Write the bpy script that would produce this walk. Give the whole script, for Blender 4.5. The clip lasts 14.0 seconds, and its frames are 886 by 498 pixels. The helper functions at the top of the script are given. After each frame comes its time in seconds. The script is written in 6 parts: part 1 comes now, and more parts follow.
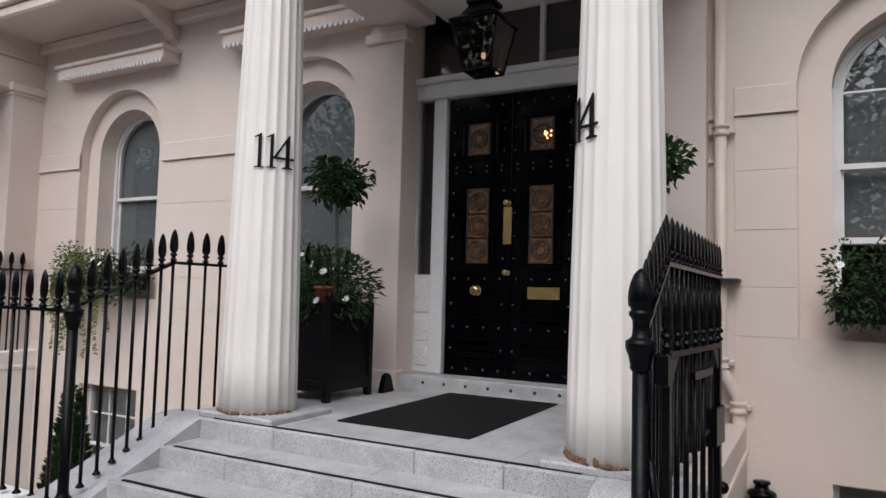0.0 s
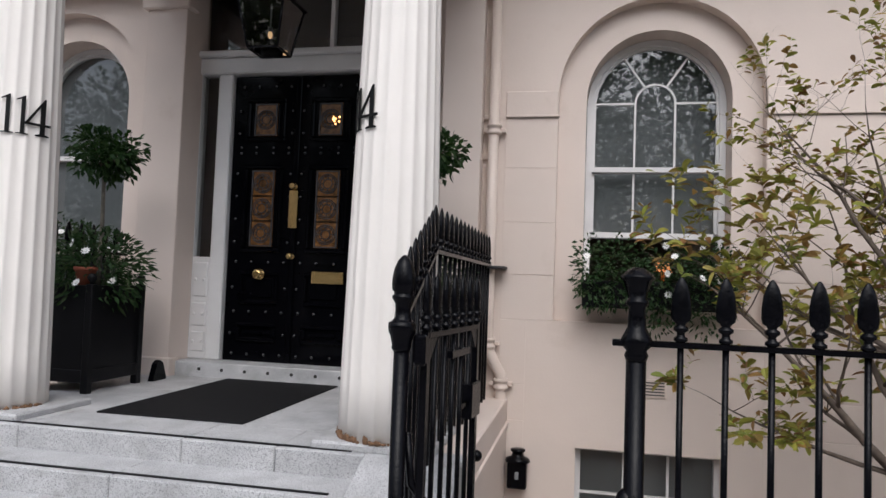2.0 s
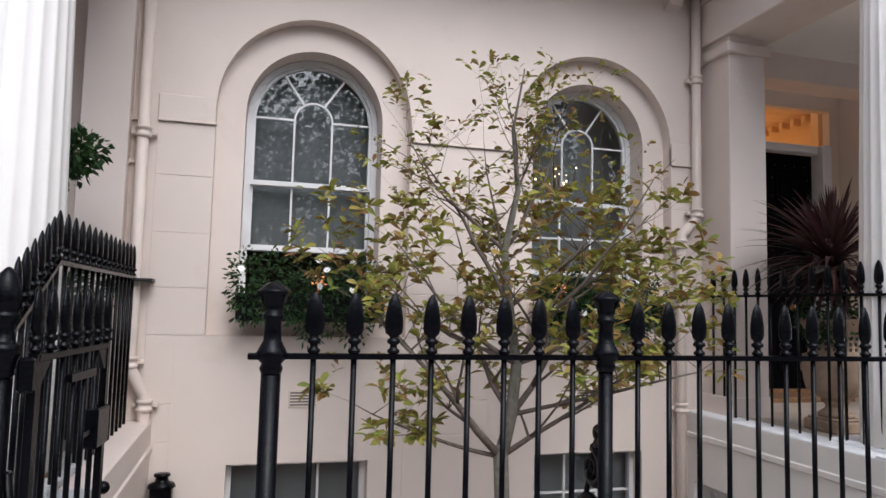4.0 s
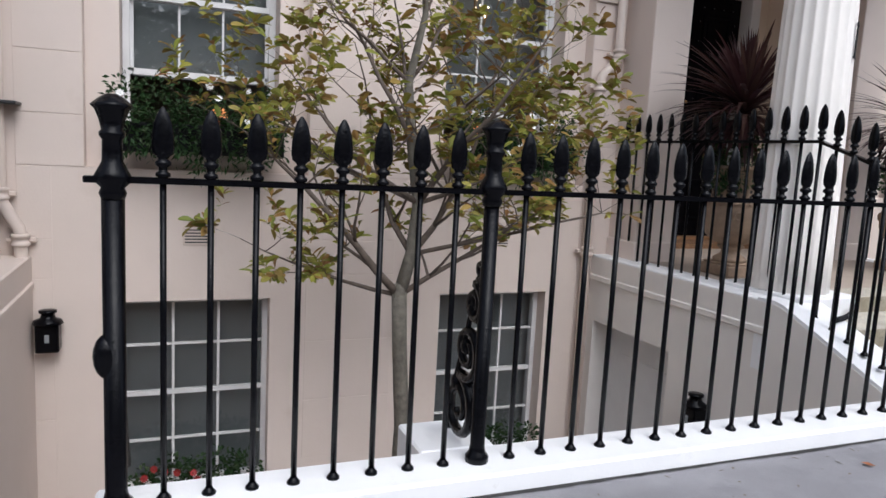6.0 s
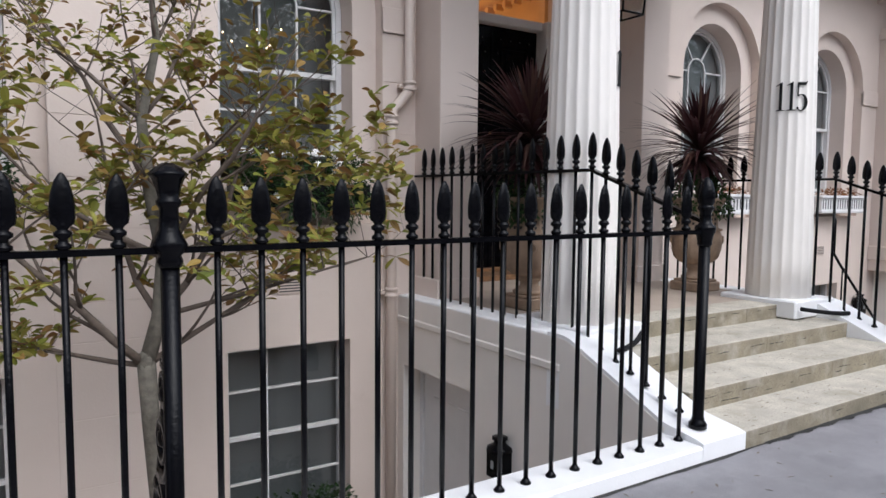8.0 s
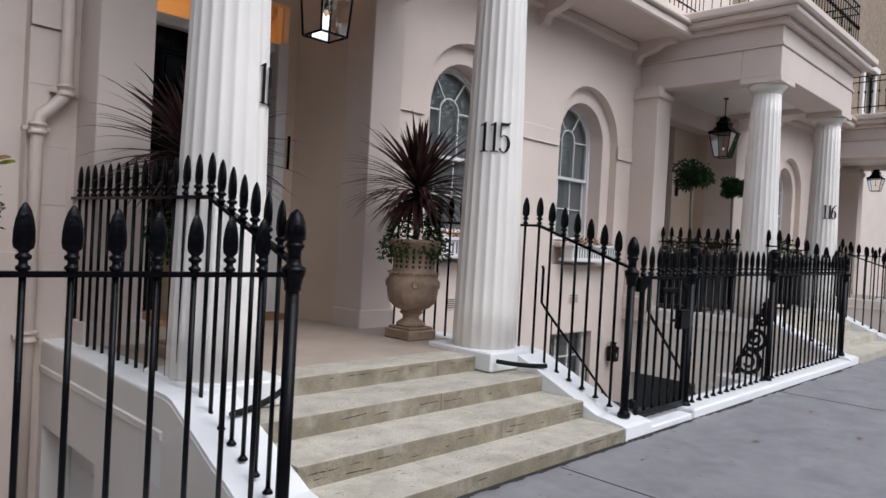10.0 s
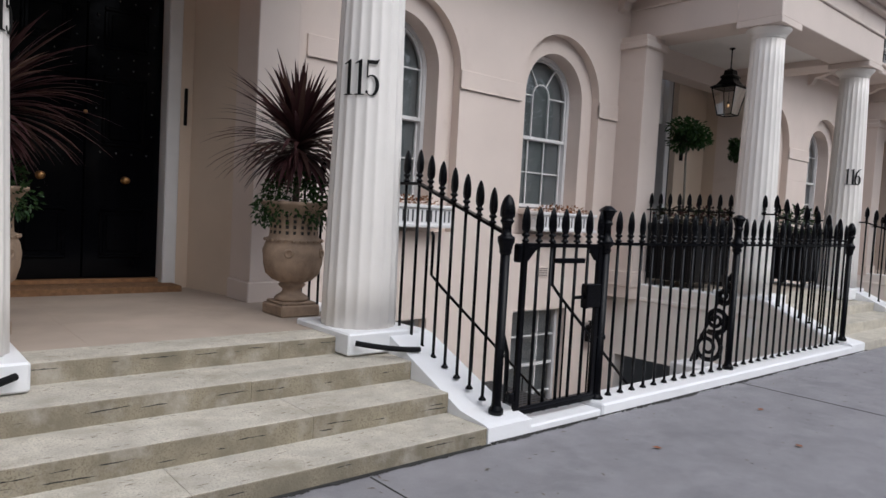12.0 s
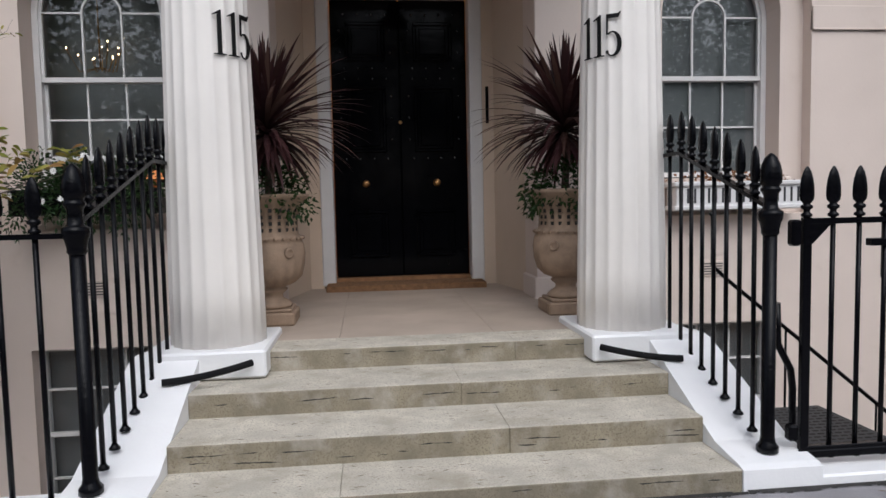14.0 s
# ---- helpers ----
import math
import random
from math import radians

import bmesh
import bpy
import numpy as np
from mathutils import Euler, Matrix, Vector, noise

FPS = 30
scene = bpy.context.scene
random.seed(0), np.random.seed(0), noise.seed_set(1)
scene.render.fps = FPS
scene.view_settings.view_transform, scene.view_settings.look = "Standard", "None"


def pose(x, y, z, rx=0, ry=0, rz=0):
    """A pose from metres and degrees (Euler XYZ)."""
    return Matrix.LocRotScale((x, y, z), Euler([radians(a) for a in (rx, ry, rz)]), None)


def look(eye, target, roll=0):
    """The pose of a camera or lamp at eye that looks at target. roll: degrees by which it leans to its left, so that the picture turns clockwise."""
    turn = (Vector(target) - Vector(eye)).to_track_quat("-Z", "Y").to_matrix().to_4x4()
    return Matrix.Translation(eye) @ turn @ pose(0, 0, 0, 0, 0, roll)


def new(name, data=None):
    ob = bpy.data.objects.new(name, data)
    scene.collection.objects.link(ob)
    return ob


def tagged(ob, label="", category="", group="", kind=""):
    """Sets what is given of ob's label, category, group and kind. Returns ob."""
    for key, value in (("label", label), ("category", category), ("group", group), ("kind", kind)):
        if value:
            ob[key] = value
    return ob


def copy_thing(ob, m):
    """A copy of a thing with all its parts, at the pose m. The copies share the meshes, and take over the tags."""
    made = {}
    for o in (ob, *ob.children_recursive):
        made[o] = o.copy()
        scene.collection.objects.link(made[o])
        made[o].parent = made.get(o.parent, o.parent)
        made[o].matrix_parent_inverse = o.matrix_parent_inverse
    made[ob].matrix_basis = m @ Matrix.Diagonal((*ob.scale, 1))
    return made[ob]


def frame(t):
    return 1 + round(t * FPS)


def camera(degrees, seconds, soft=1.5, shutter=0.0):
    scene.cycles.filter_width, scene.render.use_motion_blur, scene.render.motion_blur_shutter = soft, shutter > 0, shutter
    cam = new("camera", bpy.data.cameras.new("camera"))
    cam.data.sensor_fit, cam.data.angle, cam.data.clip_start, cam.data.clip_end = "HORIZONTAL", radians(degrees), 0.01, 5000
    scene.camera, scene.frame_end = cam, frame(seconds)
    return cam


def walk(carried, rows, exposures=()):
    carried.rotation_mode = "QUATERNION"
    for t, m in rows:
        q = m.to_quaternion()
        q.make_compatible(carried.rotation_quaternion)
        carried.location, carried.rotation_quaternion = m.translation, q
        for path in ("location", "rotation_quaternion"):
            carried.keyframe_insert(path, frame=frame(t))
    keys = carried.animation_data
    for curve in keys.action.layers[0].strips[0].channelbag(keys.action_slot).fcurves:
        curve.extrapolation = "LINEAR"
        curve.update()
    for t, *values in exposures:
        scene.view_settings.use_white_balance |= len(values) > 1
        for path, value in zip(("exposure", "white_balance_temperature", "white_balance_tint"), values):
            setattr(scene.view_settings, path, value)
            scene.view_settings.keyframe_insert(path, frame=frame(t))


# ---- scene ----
cam = camera(65.6, 14.0)
PATH = [
    (0, (0.44, 0.229, 1.628), (-0.512, 1.983, 1.757), 1.5),
    (0.5, (0.46, 0.209, 1.621), (-0.451, 1.987, 1.715), 1.5),
    (1, (0.498, 0.211, 1.616), (-0.378, 2.008, 1.691), 1.5),
    (1.5, (0.557, 0.182, 1.628), (-0.157, 2.049, 1.709), 1.7),
    (2, (0.579, 0.182, 1.627), (0.18, 2.139, 1.731), 2.1),
    (2.5, (0.627, 0.142, 1.654), (0.498, 2.133, 1.792), 2.4),
    (3, (0.666, 0.133, 1.649), (0.792, 2.121, 1.824), 1.3),
    (3.5, (0.686, 0.132, 1.648), (1.038, 2.093, 1.83), 1.4),
    (3.7, (0.694, 0.132, 1.646), (1.128, 2.077, 1.826), 1.4),
    (5.8, (0.999, 0.264, 1.576), (1.71, 2.122, 1.382), 2.9),
    (6, (1.032, 0.305, 1.561), (1.757, 2.149, 1.296), 3.0),
    (6.5, (1.126, 0.432, 1.555), (1.905, 2.238, 1.198), 3.0),
    (7, (1.297, 0.481, 1.603), (2.141, 2.254, 1.233), 3.3),
    (7.5, (1.517, 0.483, 1.605), (2.496, 2.202, 1.323), 1.1),
    (8, (1.868, 0.453, 1.628), (2.947, 2.129, 1.472), 0.5),
    (8.5, (2.215, 0.398, 1.598), (3.4, 2.007, 1.528), 1.0),
    (9, (2.68, 0.317, 1.654), (3.965, 1.848, 1.624), 0.9),
    (9.2, (2.869, 0.295, 1.654), (4.207, 1.781, 1.638), 0.9),
    (11.3, (4.821, -0.183, 1.61), (6.274, 1.19, 1.534), 4.4),
    (11.5, (5.039, -0.196, 1.612), (6.476, 1.193, 1.529), 4.2),
    (12, (5.517, -0.287, 1.612), (6.817, 1.229, 1.501), 3.2),
    (12.5, (5.985, -0.328, 1.598), (6.958, 1.414, 1.466), 1.5),
    (13, (6.398, -0.257, 1.598), (7.074, 1.619, 1.451), 0.3),
    (13.5, (6.718, -0.261, 1.583), (7.137, 1.69, 1.435), -0.6),
    (14, (6.99, -0.241, 1.547), (7.201, 1.742, 1.404), -1.2),
]
walk(cam, [(t, look(eye, target, roll)) for t, eye, target, roll in PATH], [(0.0, 0.19, 6150, 10), (1.5, 0.22, 6150, 11), (3.0, 0.62, 6050, 10), (3.7, 0.61, 5950, 10), (6.0, 0.52, 5900, 10), (8.0, 0.48, 5900, 10), (9.0, 0.36, 5900, 10), (11.5, 0.07, 6000, 10), (14.0, 0.09, 6000, 10)])

# ---- world and light ----
world = bpy.data.worlds.new("overcast")
scene.world = world
world.use_nodes = True
wn = world.node_tree
sky = wn.nodes.new("ShaderNodeTexSky")
sky.sky_type = "NISHITA"
sky.sun_disc = False
sky.sun_elevation, sky.sun_rotation = radians(49), radians(172)
sky.dust_density, sky.air_density, sky.ozone_density = 4.0, 1.0, 1.0
soften = wn.nodes.new("ShaderNodeHueSaturation")
soften.inputs["Saturation"].default_value = 0.45
wn.links.new(sky.outputs[0], soften.inputs["Color"])
wn.links.new(soften.outputs[0], wn.nodes["Background"].inputs[0])
wn.nodes["Background"].inputs[1].default_value = 0.15
sun_data = bpy.data.lights.new("sun", "SUN")
sun_data.energy, sun_data.angle, sun_data.color = 1.0, radians(70), (1.0, 0.985, 0.97)
sun = new("sun", sun_data)
sun.matrix_world = look((0, 0, 20), (-1.2, 9.0, 9.6))


# ---- materials ----
def mat(name, color, rough=0.6, metal=0.0, var=0.15, scale=6.0, bump=0.0, bump_scale=60.0, island=0.0, stain=None, coat=0.0, spec=0.5, fine=0.0, rough_var=0.0):
    """A node material: base colour varied at two scales, with optional relief, stains and per-piece variation."""
    m = bpy.data.materials.new(name)
    m.use_nodes = True
    nt = m.node_tree
    b = nt.nodes["Principled BSDF"]
    b.inputs["Roughness"].default_value = rough
    b.inputs["Metallic"].default_value = metal
    b.inputs["Specular IOR Level"].default_value = spec
    b.inputs["Coat Weight"].default_value = coat
    b.inputs["Coat Roughness"].default_value = 0.05
    tc = nt.nodes.new("ShaderNodeTexCoord")
    geo = nt.nodes.new("ShaderNodeNewGeometry")

    def noise_at(s, detail=4.0, rough_=0.55):
        n = nt.nodes.new("ShaderNodeTexNoise")
        n.inputs["Scale"].default_value, n.inputs["Detail"].default_value = s, detail
        n.inputs["Roughness"].default_value = rough_
        nt.links.new(geo.outputs["Position"], n.inputs["Vector"])
        return n

    def blend(a, c, fac):
        x = nt.nodes.new("ShaderNodeMix")
        x.data_type = "RGBA"
        for sock, val in ((x.inputs[6], a), (x.inputs[7], c)):
            if isinstance(val, tuple):
                sock.default_value = (*val, 1)
            else:
                nt.links.new(val, sock)
        if isinstance(fac, float):
            x.inputs[0].default_value = fac
        else:
            nt.links.new(fac, x.inputs[0])
        return x.outputs[2]

    def ramp(sock, lo, hi):
        r = nt.nodes.new("ShaderNodeMapRange")
        r.inputs["From Min"].default_value, r.inputs["From Max"].default_value = lo, hi
        nt.links.new(sock, r.inputs["Value"])
        return r.outputs[0]

    dark = tuple(c * (1 - var) for c in color)
    light = tuple(min(1, c * (1 + var * 0.6)) for c in color)
    out = blend(dark, light, ramp(noise_at(scale).outputs["Fac"], 0.3, 0.7))
    if fine:
        out = blend(out, tuple(c * (1 - fine) for c in color), ramp(noise_at(bump_scale * 1.7, 2.0).outputs["Fac"], 0.52, 0.62))
    if stain:
        scol, lo, hi, sscale = stain
        out = blend(out, scol, ramp(noise_at(sscale, 6.0, 0.65).outputs["Fac"], lo, hi))
    if island:
        hv = nt.nodes.new("ShaderNodeHueSaturation")
        info = nt.nodes.new("ShaderNodeObjectInfo")
        add = nt.nodes.new("ShaderNodeMath")
        add.operation = "ADD"
        nt.links.new(geo.outputs["Random Per Island"], add.inputs[0])
        nt.links.new(info.outputs["Random"], add.inputs[1])
        mr = nt.nodes.new("ShaderNodeMapRange")
        mr.inputs["From Max"].default_value = 2.0
        mr.inputs["To Min"].default_value, mr.inputs["To Max"].default_value = 1 - island, 1 + island
        nt.links.new(add.outputs[0], mr.inputs["Value"])
        nt.links.new(mr.outputs[0], hv.inputs["Value"])
        nt.links.new(out, hv.inputs["Color"])
        out = hv.outputs[0]
    nt.links.new(out, b.inputs["Base Color"])
    if rough_var:
        rr = nt.nodes.new("ShaderNodeMapRange")
        rr.inputs["To Min"].default_value, rr.inputs["To Max"].default_value = max(0.02, rough - rough_var), rough + rough_var
        nt.links.new(noise_at(scale * 3).outputs["Fac"], rr.inputs["Value"])
        nt.links.new(rr.outputs[0], b.inputs["Roughness"])
    if bump:
        bn = nt.nodes.new("ShaderNodeBump")
        bn.inputs["Strength"].default_value = bump
        bn.inputs["Distance"].default_value = 0.01
        nt.links.new(noise_at(bump_scale, 6.0).outputs["Fac"], bn.inputs["Height"])
        nt.links.new(bn.outputs[0], b.inputs["Normal"])
    return m


def leaf_mat(name, colors, rough=0.5):
    """Foliage whose leaves take their colours piece by piece from a ramp."""
    m = bpy.data.materials.new(name)
    m.use_nodes = True
    nt = m.node_tree
    b = nt.nodes["Principled BSDF"]
    geo = nt.nodes.new("ShaderNodeNewGeometry")
    cr = nt.nodes.new("ShaderNodeValToRGB")
    cr.color_ramp.elements[0].color = (*colors[0], 1)
    cr.color_ramp.elements[1].color = (*colors[-1], 1)
    for i, c in enumerate(colors[1:-1]):
        e = cr.color_ramp.elements.new((i + 1) / (len(colors) - 1))
        e.color = (*c, 1)
    nt.links.new(geo.outputs["Random Per Island"], cr.inputs[0])
    nt.links.new(cr.outputs[0], b.inputs["Base Color"])
    thin = nt.nodes.new("ShaderNodeBsdfTranslucent")
    nt.links.new(cr.outputs[0], thin.inputs["Color"])
    both = nt.nodes.new("ShaderNodeMixShader")
    both.inputs[0].default_value = 0.35
    nt.links.new(b.outputs[0], both.inputs[1])
    nt.links.new(thin.outputs[0], both.inputs[2])
    nt.links.new(both.outputs[0], nt.nodes["Material Output"].inputs["Surface"])
    b.inputs["Roughness"].default_value = rough
    b.inputs["Specular IOR Level"].default_value = 0.18
    return m


def glow_mat(name, color, strength):
    m = bpy.data.materials.new(name)
    m.use_nodes = True
    b = m.node_tree.nodes["Principled BSDF"]
    b.inputs["Base Color"].default_value = (*color, 1)
    b.inputs["Emission Color"].default_value = (*color, 1)
    b.inputs["Emission Strength"].default_value = strength
    return m


def glass_mat(name, tint=(0.92, 0.95, 0.95), gloss=1.0):
    m = bpy.data.materials.new(name)
    m.use_nodes = True
    nt = m.node_tree
    nt.nodes.clear()
    o = nt.nodes.new("ShaderNodeOutputMaterial")
    mix = nt.nodes.new("ShaderNodeMixShader")
    fr = nt.nodes.new("ShaderNodeFresnel")
    fr.inputs[0].default_value = 1.8
    tr = nt.nodes.new("ShaderNodeBsdfTransparent")
    tr.inputs[0].default_value = (*tint, 1)
    gl = nt.nodes.new("ShaderNodeBsdfGlossy")
    gl.inputs["Color"].default_value = (gloss, gloss, gloss, 1)
    gl.inputs["Roughness"].default_value = 0.01
    geo = nt.nodes.new("ShaderNodeNewGeometry")
    ns = nt.nodes.new("ShaderNodeTexNoise")
    ns.inputs["Scale"].default_value = 3.0
    nt.links.new(geo.outputs["Position"], ns.inputs["Vector"])
    bn = nt.nodes.new("ShaderNodeBump")
    bn.inputs["Strength"].default_value, bn.inputs["Distance"].default_value = 0.004, 0.01
    nt.links.new(ns.outputs["Fac"], bn.inputs["Height"])
    nt.links.new(bn.outputs[0], gl.inputs["Normal"])
    nt.links.new(fr.outputs[0], mix.inputs[0])
    nt.links.new(tr.outputs[0], mix.inputs[1])
    nt.links.new(gl.outputs[0], mix.inputs[2])
    nt.links.new(mix.outputs[0], o.inputs[0])
    return m


STUCCO = mat("cream stucco", (0.69, 0.59, 0.525), 0.62, var=0.05, scale=0.9, bump=0.12, bump_scale=45, stain=((0.57, 0.47, 0.40), 0.6, 0.85, 1.3))
COLPAINT = mat("off-white column paint", (0.82, 0.775, 0.725), 0.5, var=0.05, scale=1.6, bump=0.06, bump_scale=50, stain=((0.60, 0.52, 0.45), 0.68, 0.9, 2.5))
WHITE = mat("white masonry paint", (0.85, 0.845, 0.845), 0.5, var=0.04, scale=3, bump=0.15, bump_scale=50, stain=((0.60, 0.59, 0.56), 0.66, 0.9, 4))
JOINERY = mat("white gloss joinery", (0.70, 0.69, 0.685), 0.35, var=0.05, scale=4, stain=((0.55, 0.52, 0.48), 0.7, 0.9, 7))
GRANITE = mat("grey granite", (0.50, 0.50, 0.505), 0.6, var=0.2, scale=4, bump=0.25, bump_scale=95, fine=0.55, island=0.09, stain=((0.24, 0.235, 0.22), 0.55, 0.85, 3))
# Treads lightened, mossy risers darkened: toplight and upright-face shade are in these colours.
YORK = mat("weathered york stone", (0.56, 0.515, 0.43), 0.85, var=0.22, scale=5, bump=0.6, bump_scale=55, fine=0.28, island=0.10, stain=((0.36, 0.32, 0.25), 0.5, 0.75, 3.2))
YORKFACE = mat("mossy shaded stone riser", (0.265, 0.228, 0.162), 0.85, var=0.3, scale=5, bump=0.5, bump_scale=60, fine=0.25, island=0.08, stain=((0.42, 0.38, 0.32), 0.5, 0.75, 4))
LANDING = mat("worn porch paving", (0.42, 0.345, 0.28), 0.7, var=0.12, scale=2.0, bump=0.2, bump_scale=90, island=0.05, stain=((0.33, 0.27, 0.22), 0.55, 0.85, 1.6))
PAVING = mat("grey pavement", (0.275, 0.265, 0.277), 0.55, var=0.2, scale=2.6, bump=0.3, bump_scale=150, fine=0.25, stain=((0.18, 0.175, 0.185), 0.52, 0.72, 1.9), rough_var=0.14)
ASPHALT = mat("asphalt", (0.05, 0.05, 0.052), 0.85, var=0.2, scale=3, bump=0.5, bump_scale=200)
EARTHY = mat("dark joint dirt", (0.035, 0.033, 0.03), 0.95, var=0.4, scale=12, bump=0.6, bump_scale=70)
IRON = mat("black gloss iron paint", (0.0022, 0.0022, 0.0034), 0.2, var=0.3, scale=20, bump=0.22, bump_scale=55, spec=0.14, rough_var=0.1)
BLACKDOOR = mat("black gloss door paint", (0.002, 0.002, 0.003), 0.05, var=0.2, scale=8, bump=0.07, bump_scale=9, spec=0.07)
BRASS = mat("polished brass", (0.72, 0.50, 0.22), 0.25, 1.0, var=0.15, scale=25)
OLDBRASS = mat("dull brass", (0.42, 0.24, 0.10), 0.4, 1.0, var=0.25, scale=30)
RUBBER = mat("black rubber mat", (0.006, 0.006, 0.007), 0.7, spec=0.2, var=0.2, scale=9, bump=0.5, bump_scale=300)
COIR = mat("brown coir mat", (0.26, 0.14, 0.068), 0.95, var=0.3, scale=25, bump=0.8, bump_scale=300)
PLANTERMAT = mat("black painted planter wood", (0.004, 0.004, 0.005), 0.4, var=0.3, scale=10, bump=0.1, bump_scale=50, spec=0.2)
URNSTONE = mat("terracotta-buff urn stone", (0.32, 0.225, 0.155), 0.8, var=0.25, scale=9, bump=0.4, bump_scale=80, stain=((0.25, 0.18, 0.13), 0.55, 0.8, 11))
SOIL = mat("dark soil", (0.03, 0.022, 0.016), 0.95, var=0.4, scale=30, bump=1.0, bump_scale=80)
BARK = mat("grey-green bark", (0.145, 0.13, 0.105), 0.9, var=0.35, scale=18, bump=0.7, bump_scale=60)
TWIG = mat("brown twig bark", (0.13, 0.10, 0.08), 0.9, var=0.3, scale=20)
PIPE = mat("cream pipe paint", (0.68, 0.575, 0.505), 0.4, var=0.06, scale=3, stain=((0.35, 0.27, 0.2), 0.68, 0.85, 5))
DARKGREY = mat("dark grey ironwork", (0.03, 0.03, 0.033), 0.5, var=0.3, scale=20)
BLIND = mat("grey net blind", (0.27, 0.28, 0.285), 0.9, var=0.08, scale=2)
BLIND_DARK = mat("dim grey blind", (0.24, 0.25, 0.26), 0.9, var=0.08, scale=2)
# Darker than plain walls: stands in for weak light indoors.
ROOM = mat("room paint darkened for dimness", (0.16, 0.15, 0.135), 0.9, var=0.1, scale=2)
HALLPAINT = mat("warm hall ceiling paint", (0.70, 0.50, 0.28), 0.7, var=0.1, scale=2)
AREAFLOOR = mat("area paving", (0.42, 0.395, 0.365), 0.8, var=0.25, scale=2, bump=0.3, bump_scale=60)
PORCHWALL = mat("tan porch paint", (0.62, 0.50, 0.39), 0.55, var=0.05, scale=1.5, bump=0.06, bump_scale=60)
RUST = mat("flaking rust-brown render", (0.20, 0.11, 0.06), 0.95, var=0.4, scale=35, bump=1.0, bump_scale=90)
AMBER = mat("amber leaded glass", (0.17, 0.078, 0.026), 0.15, var=0.7, scale=14, bump=0.3, bump_scale=40)
FLOWER = mat("white petals", (0.85, 0.84, 0.82), 0.6, var=0.05, scale=20)
REDFLOWER = mat("red petals", (0.28, 0.015, 0.015), 0.6, var=0.1, scale=20)
DRIED = leaf_mat("russet dry bedding", [(0.22, 0.08, 0.03), (0.30, 0.13, 0.05), (0.14, 0.06, 0.03), (0.24, 0.15, 0.07)])
BOXLEAF = leaf_mat("dark green topiary leaves", [(0.018, 0.045, 0.014), (0.035, 0.075, 0.02), (0.02, 0.05, 0.018), (0.05, 0.09, 0.03)], 0.4)
RUSSETLEAF = leaf_mat("dark red bedding leaves", [(0.05, 0.018, 0.02), (0.02, 0.04, 0.014), (0.08, 0.02, 0.022), (0.03, 0.05, 0.02)])
BEDLEAF = leaf_mat("window box leaves", [(0.018, 0.045, 0.014), (0.035, 0.075, 0.025), (0.025, 0.055, 0.02), (0.065, 0.09, 0.04)])
TREELEAF = leaf_mat("autumn magnolia leaves", [(0.16, 0.19, 0.035), (0.33, 0.31, 0.06), (0.20, 0.23, 0.04), (0.36, 0.24, 0.07), (0.24, 0.12, 0.05), (0.14, 0.18, 0.035), (0.42, 0.38, 0.10), (0.19, 0.105, 0.05), (0.28, 0.28, 0.06)])
CORDYLEAF = leaf_mat("dark purple cordyline leaves", [(0.04, 0.018, 0.02), (0.075, 0.034, 0.036), (0.05, 0.023, 0.022), (0.13, 0.075, 0.06)], 0.35)
IVYLEAF = leaf_mat("variegated trailing ivy", [(0.16, 0.19, 0.06), (0.28, 0.29, 0.12), (0.10, 0.14, 0.05), (0.34, 0.33, 0.17)])
PLANELEAF = leaf_mat("plane tree leaves", [(0.03, 0.055, 0.015), (0.05, 0.08, 0.02), (0.07, 0.09, 0.03)])
NUMBLACK = mat("black numeral paint", (0.004, 0.004, 0.004), 0.6, var=0.2, scale=20, spec=0.2)
STAINED = mat("brown pitted stone", (0.19, 0.155, 0.115), 0.9, var=0.4, scale=20)
THRESH = mat("brown threshold wood", (0.28, 0.14, 0.06), 0.6, var=0.3, scale=12, bump=0.2, bump_scale=60)
FALLEN = mat("fallen brown leaf", (0.30, 0.11, 0.045), 0.8, var=0.3, scale=30)
GLASS = glass_mat("window glass")
LANTERNGLASS = glass_mat("lantern glass", (0.97, 0.97, 0.96))
BULB = glow_mat("warm bulb", (1.0, 0.62, 0.3), 0.35)
SPARK = glow_mat("chandelier bulb", (1.0, 0.72, 0.42), 7.0)
HALLBULB = glow_mat("amber hall bulb", (1.0, 0.5, 0.16), 3.0)
TANBRICK = mat("tan stock brick", (0.27, 0.20, 0.14), 0.85, var=0.25, scale=7, bump=0.4, bump_scale=30, island=0.1)
STUD = mat("glossy black stud paint", (0.01, 0.01, 0.012), 0.12, var=0.2, scale=20, spec=0.7)


